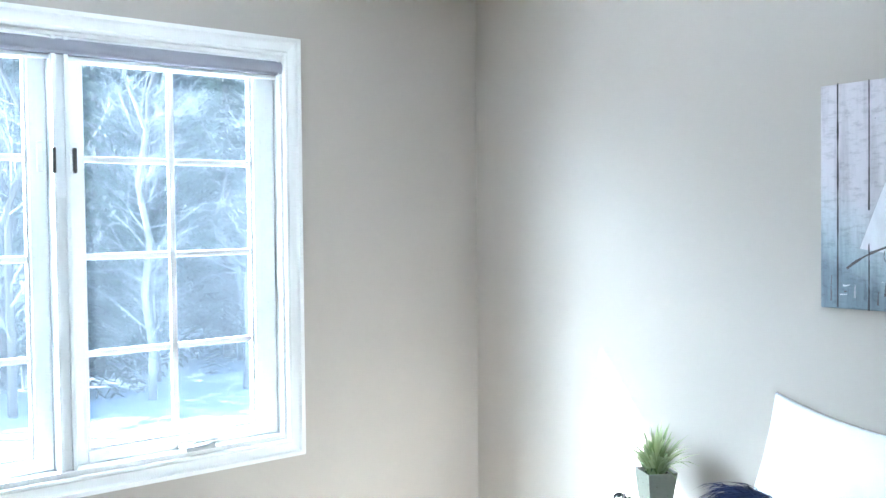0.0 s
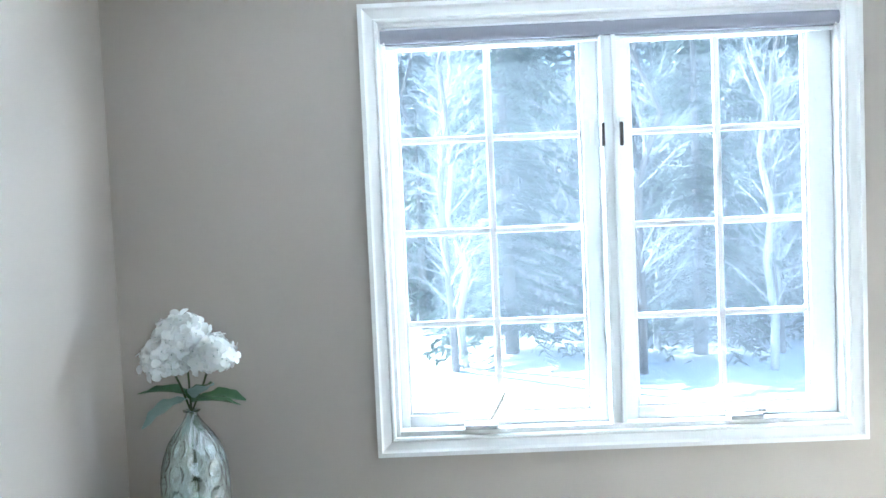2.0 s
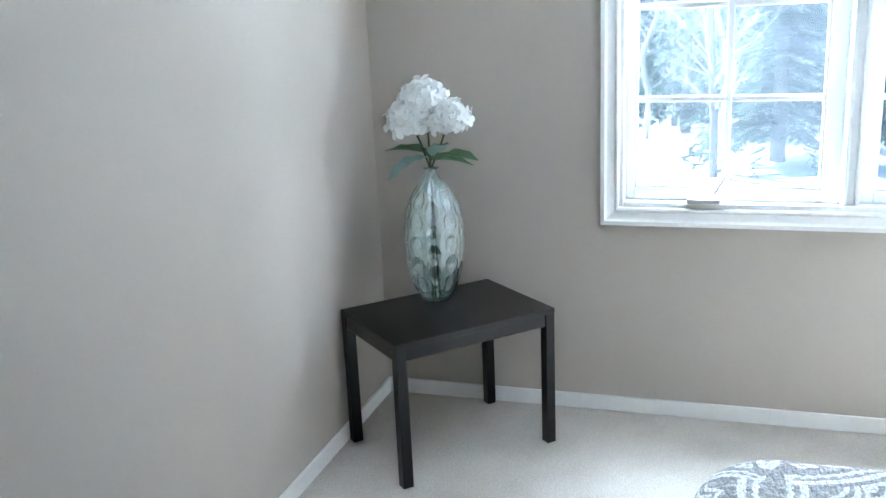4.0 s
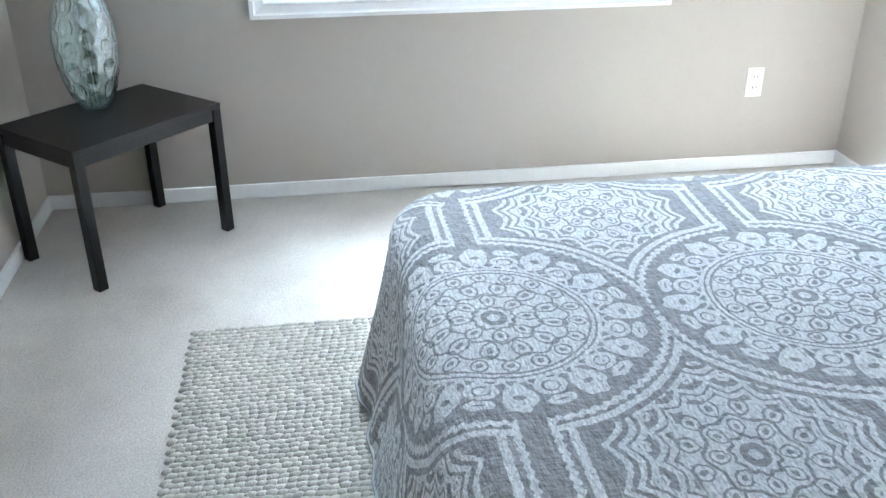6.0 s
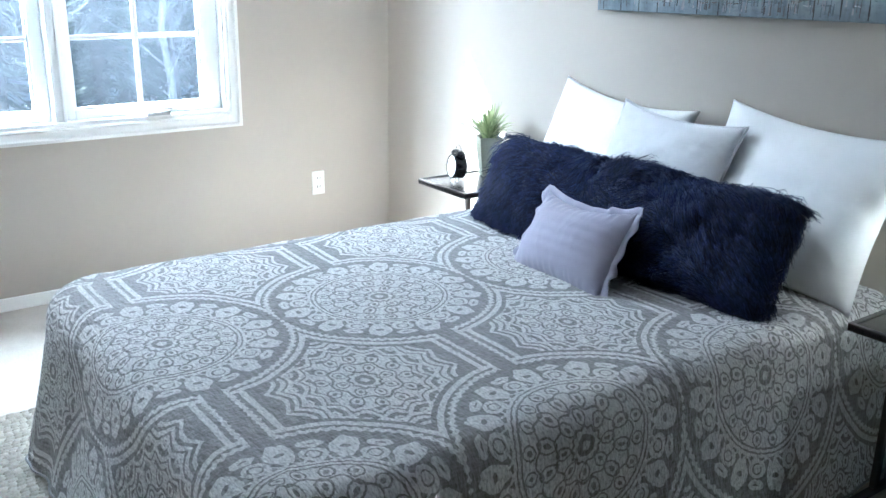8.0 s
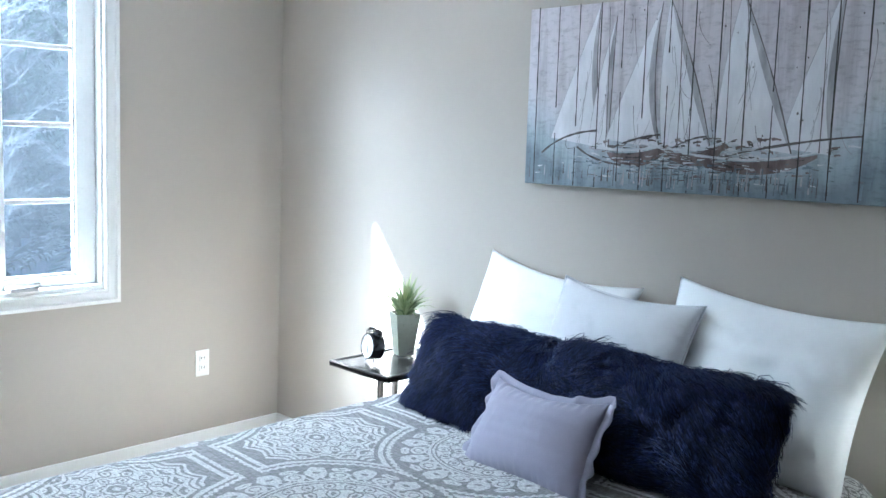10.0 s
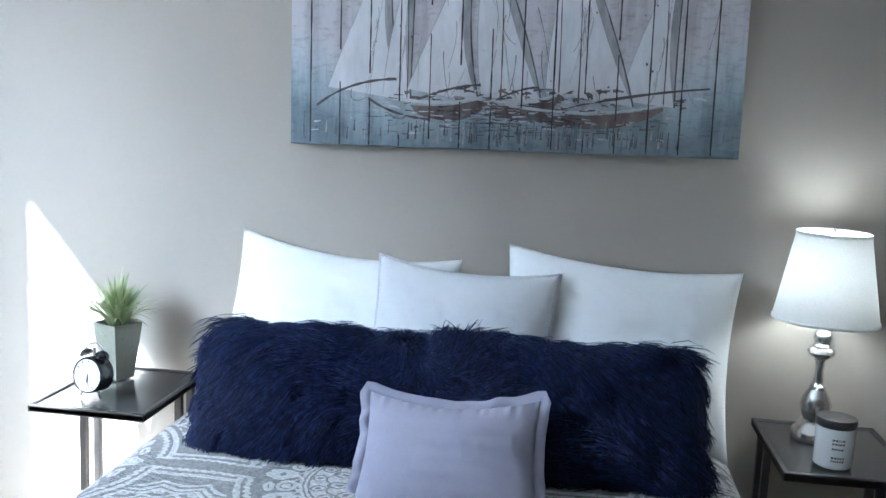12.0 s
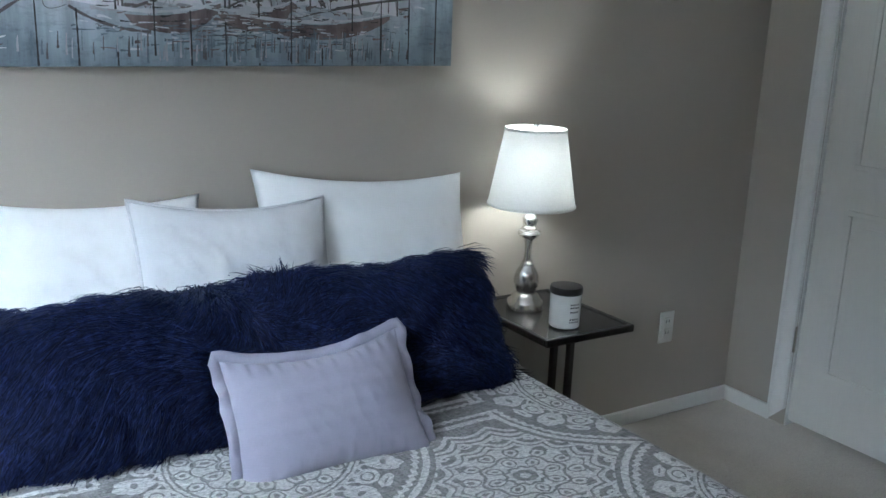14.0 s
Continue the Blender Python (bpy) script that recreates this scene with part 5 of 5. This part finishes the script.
    for k in range(150):
        x = max(-0.58, min(0.58, rng.gauss(0.02, 0.26)))
        z = -0.297 + rng.uniform(0, 0.04)
        stroke("reflection_dab", (x, z), (x, z + 0.02), (x + 0.002, z + rng.uniform(0.02, 0.055)), rng.uniform(0.001, 0.0038), 0.001, rng.choice((M_WATER, M_WATER, M_SPAR, M_SAIL_SHADE)), k + 200)
    # dark joints between the printed boards, some worn through
    n = 15
    for k in range(1, n):
        x = -PW / 2 + 0.0705 + 0.0853 * (k - 1)
        z = PH / 2 - 0.004
        while z > -PH / 2 + 0.01:
            ln = rng.uniform(0.15, 0.5) if k not in (1, 9, 12, 13, 14) else 0.6
            z1 = max(-PH / 2 + 0.004, z - ln)
            stroke("board_joint", (x, z), (x + 0.0006, (z + z1) / 2), (x, z1), 0.0020 if ln < 0.5 else 0.0028, 0.0022, M_JOINT, k * 9)
            z = z1 - rng.uniform(0.03, 0.12)
    for k in range(26):
        x, z = rng.uniform(-0.6, 0.6), rng.uniform(-0.15, 0.28)
        r = rng.uniform(0.0012, 0.0035)
        flat("knot", [(x + r * math.cos(a), z + r * 1.3 * math.sin(a)) for a in np.linspace(0, 6.28, 8)[:-1]], M_SPAR)


picture()

# ---- outside ----
bm = bmesh.new()
bmesh.ops.create_grid(bm, x_segments=90, y_segments=90, size=1.0)
for v in bm.verts:
    x, y = v.co.x, v.co.y
    x, y = math.copysign(abs(x) ** 3, x) * 900 - 10, math.copysign(abs(y) ** 3, y) * 900
    d = math.hypot(x + 2, y)
    z = GROUND + noise.noise(Vector((x * 0.25, y * 0.25, 0))) * 0.25 * min(1, max(0, d - 6) / 6)
    if x > -1.5 and x < 7 and abs(y + 1.5) < 4:
        z = GROUND
    z += 0.02 * min(max(0, d - 20), 60)
    v.co = Vector((x, y, z))
tagged(part("ground", bm, M_SNOW, smooth=180), "snow-covered ground outside the window", "ground", kind="structure")


def ground_z(x, y):
    d = math.hypot(x + 2, y)
    return GROUND + noise.noise(Vector((x * 0.25, y * 0.25, 0))) * 0.25 * min(1, max(0, d - 6) / 6) + 0.02 * min(max(0, d - 20), 60)


def conifer(height, spread, seed):
    rng = random.Random(seed)
    ob = thing("fir_tree", "tall evergreen fir with drooping snowy branches on the snow", "tree", group="trees outside the window")
    part("trunk", tube([(0, 0, -0.3), (0.03, 0, height * 0.4), (0, 0.02, height)], [0.14, 0.09, 0.01], 8), M_BARK, ob, smooth=180)
    verts, faces = [], []
    z = 0.5
    while z < height - 0.15:
        f = z / height
        ln0 = spread * (1 - f) ** 0.85 + 0.12
        for k in range(rng.randint(6, 9)):
            a = rng.uniform(0, 6.283)
            ln = ln0 * rng.uniform(0.6, 1.15)
            d = Vector((math.cos(a), math.sin(a), 0))
            s = Vector((-d.y, d.x, 0))
            steps = max(5, int(ln / 0.11))
            for i in range(1, steps + 1):
                g = i / steps
                c = d * ln * g + Vector((0, 0, z - 0.45 * ln * g * g + rng.uniform(-0.04, 0.04)))
                wd = (0.28 * ln * (1 - g * 0.75) + 0.05)
                for side in (-1, 1):
                    for rep in range(2):
                        tip = c + s * side * wd * rng.uniform(0.5, 1.1) + d * rng.uniform(0.02, 0.16) - Vector((0, 0, rng.uniform(0.02, 0.14)))
                        q = len(verts)
                        h = rng.uniform(0.03, 0.06)
                        verts += [tuple(c - d * h), tuple(c + d * h + Vector((0, 0, 0.03))), tuple(tip)]
                        faces.append((q, q + 1, q + 2))
        z += rng.uniform(0.2, 0.34)
    me = bpy.data.meshes.new("crown")
    me.from_pydata(verts, [], faces)
    part_mesh("crown", me, M_NEEDLE, ob, "layered green needle boughs")
    return ob


def bare_tree(height, seed, mat, lean_x=0.0):
    rng = random.Random(seed)
    ob = thing("bare_tree", "slender leafless winter tree with pale bark and frosted twigs", "tree", group="trees outside the window")
    trunk = [Vector((0, 0, -0.3))]
    for i in range(1, 9):
        trunk.append(Vector((lean_x * i / 8 * height + rng.uniform(-0.06, 0.06) * i, rng.uniform(-0.06, 0.06) * i, height * i / 8)))
    part("trunk", tube(trunk, [0.07 * (1 - i / 9.5) + 0.006 for i in range(9)], 7), mat, ob, smooth=180)
    bm = bmesh.new()
    for k in range(34):
        f = rng.uniform(0.12, 0.97)
        i = min(7, int(f * 8))
        p = trunk[i].lerp(trunk[i + 1], f * 8 - i)
        a = rng.uniform(0, 6.283)
        ln = rng.uniform(0.6, 1.9) * (1.15 - f)
        d = Vector((math.cos(a), math.sin(a), rng.uniform(0.2, 1.0))).normalized()
        pts = [p, p + d * ln * 0.5 + Vector((0, 0, rng.uniform(-0.05, 0.1))), p + d * ln + Vector((0, 0, rng.uniform(-0.1, 0.3)))]
        tube(pts, [0.018 * (1.2 - f), 0.010, 0.004], 4, bm)
        for t in range(7):
            g = rng.uniform(0.25, 1.0)
            q = pts[0].lerp(pts[2], g)
            dd = (d + Vector((rng.uniform(-1, 1), rng.uniform(-1, 1), rng.uniform(-0.5, 0.9)))).normalized()
            l2 = rng.uniform(0.2, 0.6)
            tube([q, q + dd * l2 * 0.6, q + dd * l2 + Vector((0, 0, rng.uniform(-0.1, 0.1)))], [0.006, 0.005, 0.003], 3, bm)
    part("crown", bm, M_TWIG, ob, "fine frosted twigs")
    return ob


firs = [conifer(7.5, 1.7, 3), conifer(9.5, 2.1, 7), conifer(5.0, 1.3, 11)]
bares = [bare_tree(7.0, 2, M_BIRCH, 0.05), bare_tree(8.5, 5, M_BARK, -0.04), bare_tree(5.5, 9, M_BIRCH, 0.12)]
rng_t = random.Random(21)


def place(protos, x, y, used=set()):
    k = rng_t.randrange(len(protos))
    m = pose(x, y, ground_z(x, y), 0, 0, rng_t.uniform(0, 360))
    key = protos[k].name
    if key not in used:
        used.add(key)
        protos[k].matrix_world = m
    else:
        copy_thing(protos[k], m)


for x, y in ((-13.5, 2.2), (-14.0, -1.2), (-15.0, 5.8), (-17, 9.5), (-16.5, 1.0), (-18, 4.0), (-19.5, 8.0), (-18, -3), (-21, 13), (-16, 3.4), (-19, 6.2)):
    place(firs, x, y)
for k in range(70):
    d = 11.0 + 13 * rng_t.random() ** 0.8
    y = rng_t.uniform(-0.25, 0.72) * d
    place(bares, -d, y)
for k in range(60):
    d = 23 + 15 * rng_t.random()
    place(firs, -d, rng_t.uniform(-0.3, 0.85) * d)
tall_firs = [conifer(13.0, 2.6, 71), conifer(14.5, 2.8, 72)]
for k in range(34):
    d = 21 + 9 * rng_t.random()
    place(tall_firs, -d, rng_t.uniform(-0.3, 0.85) * d)
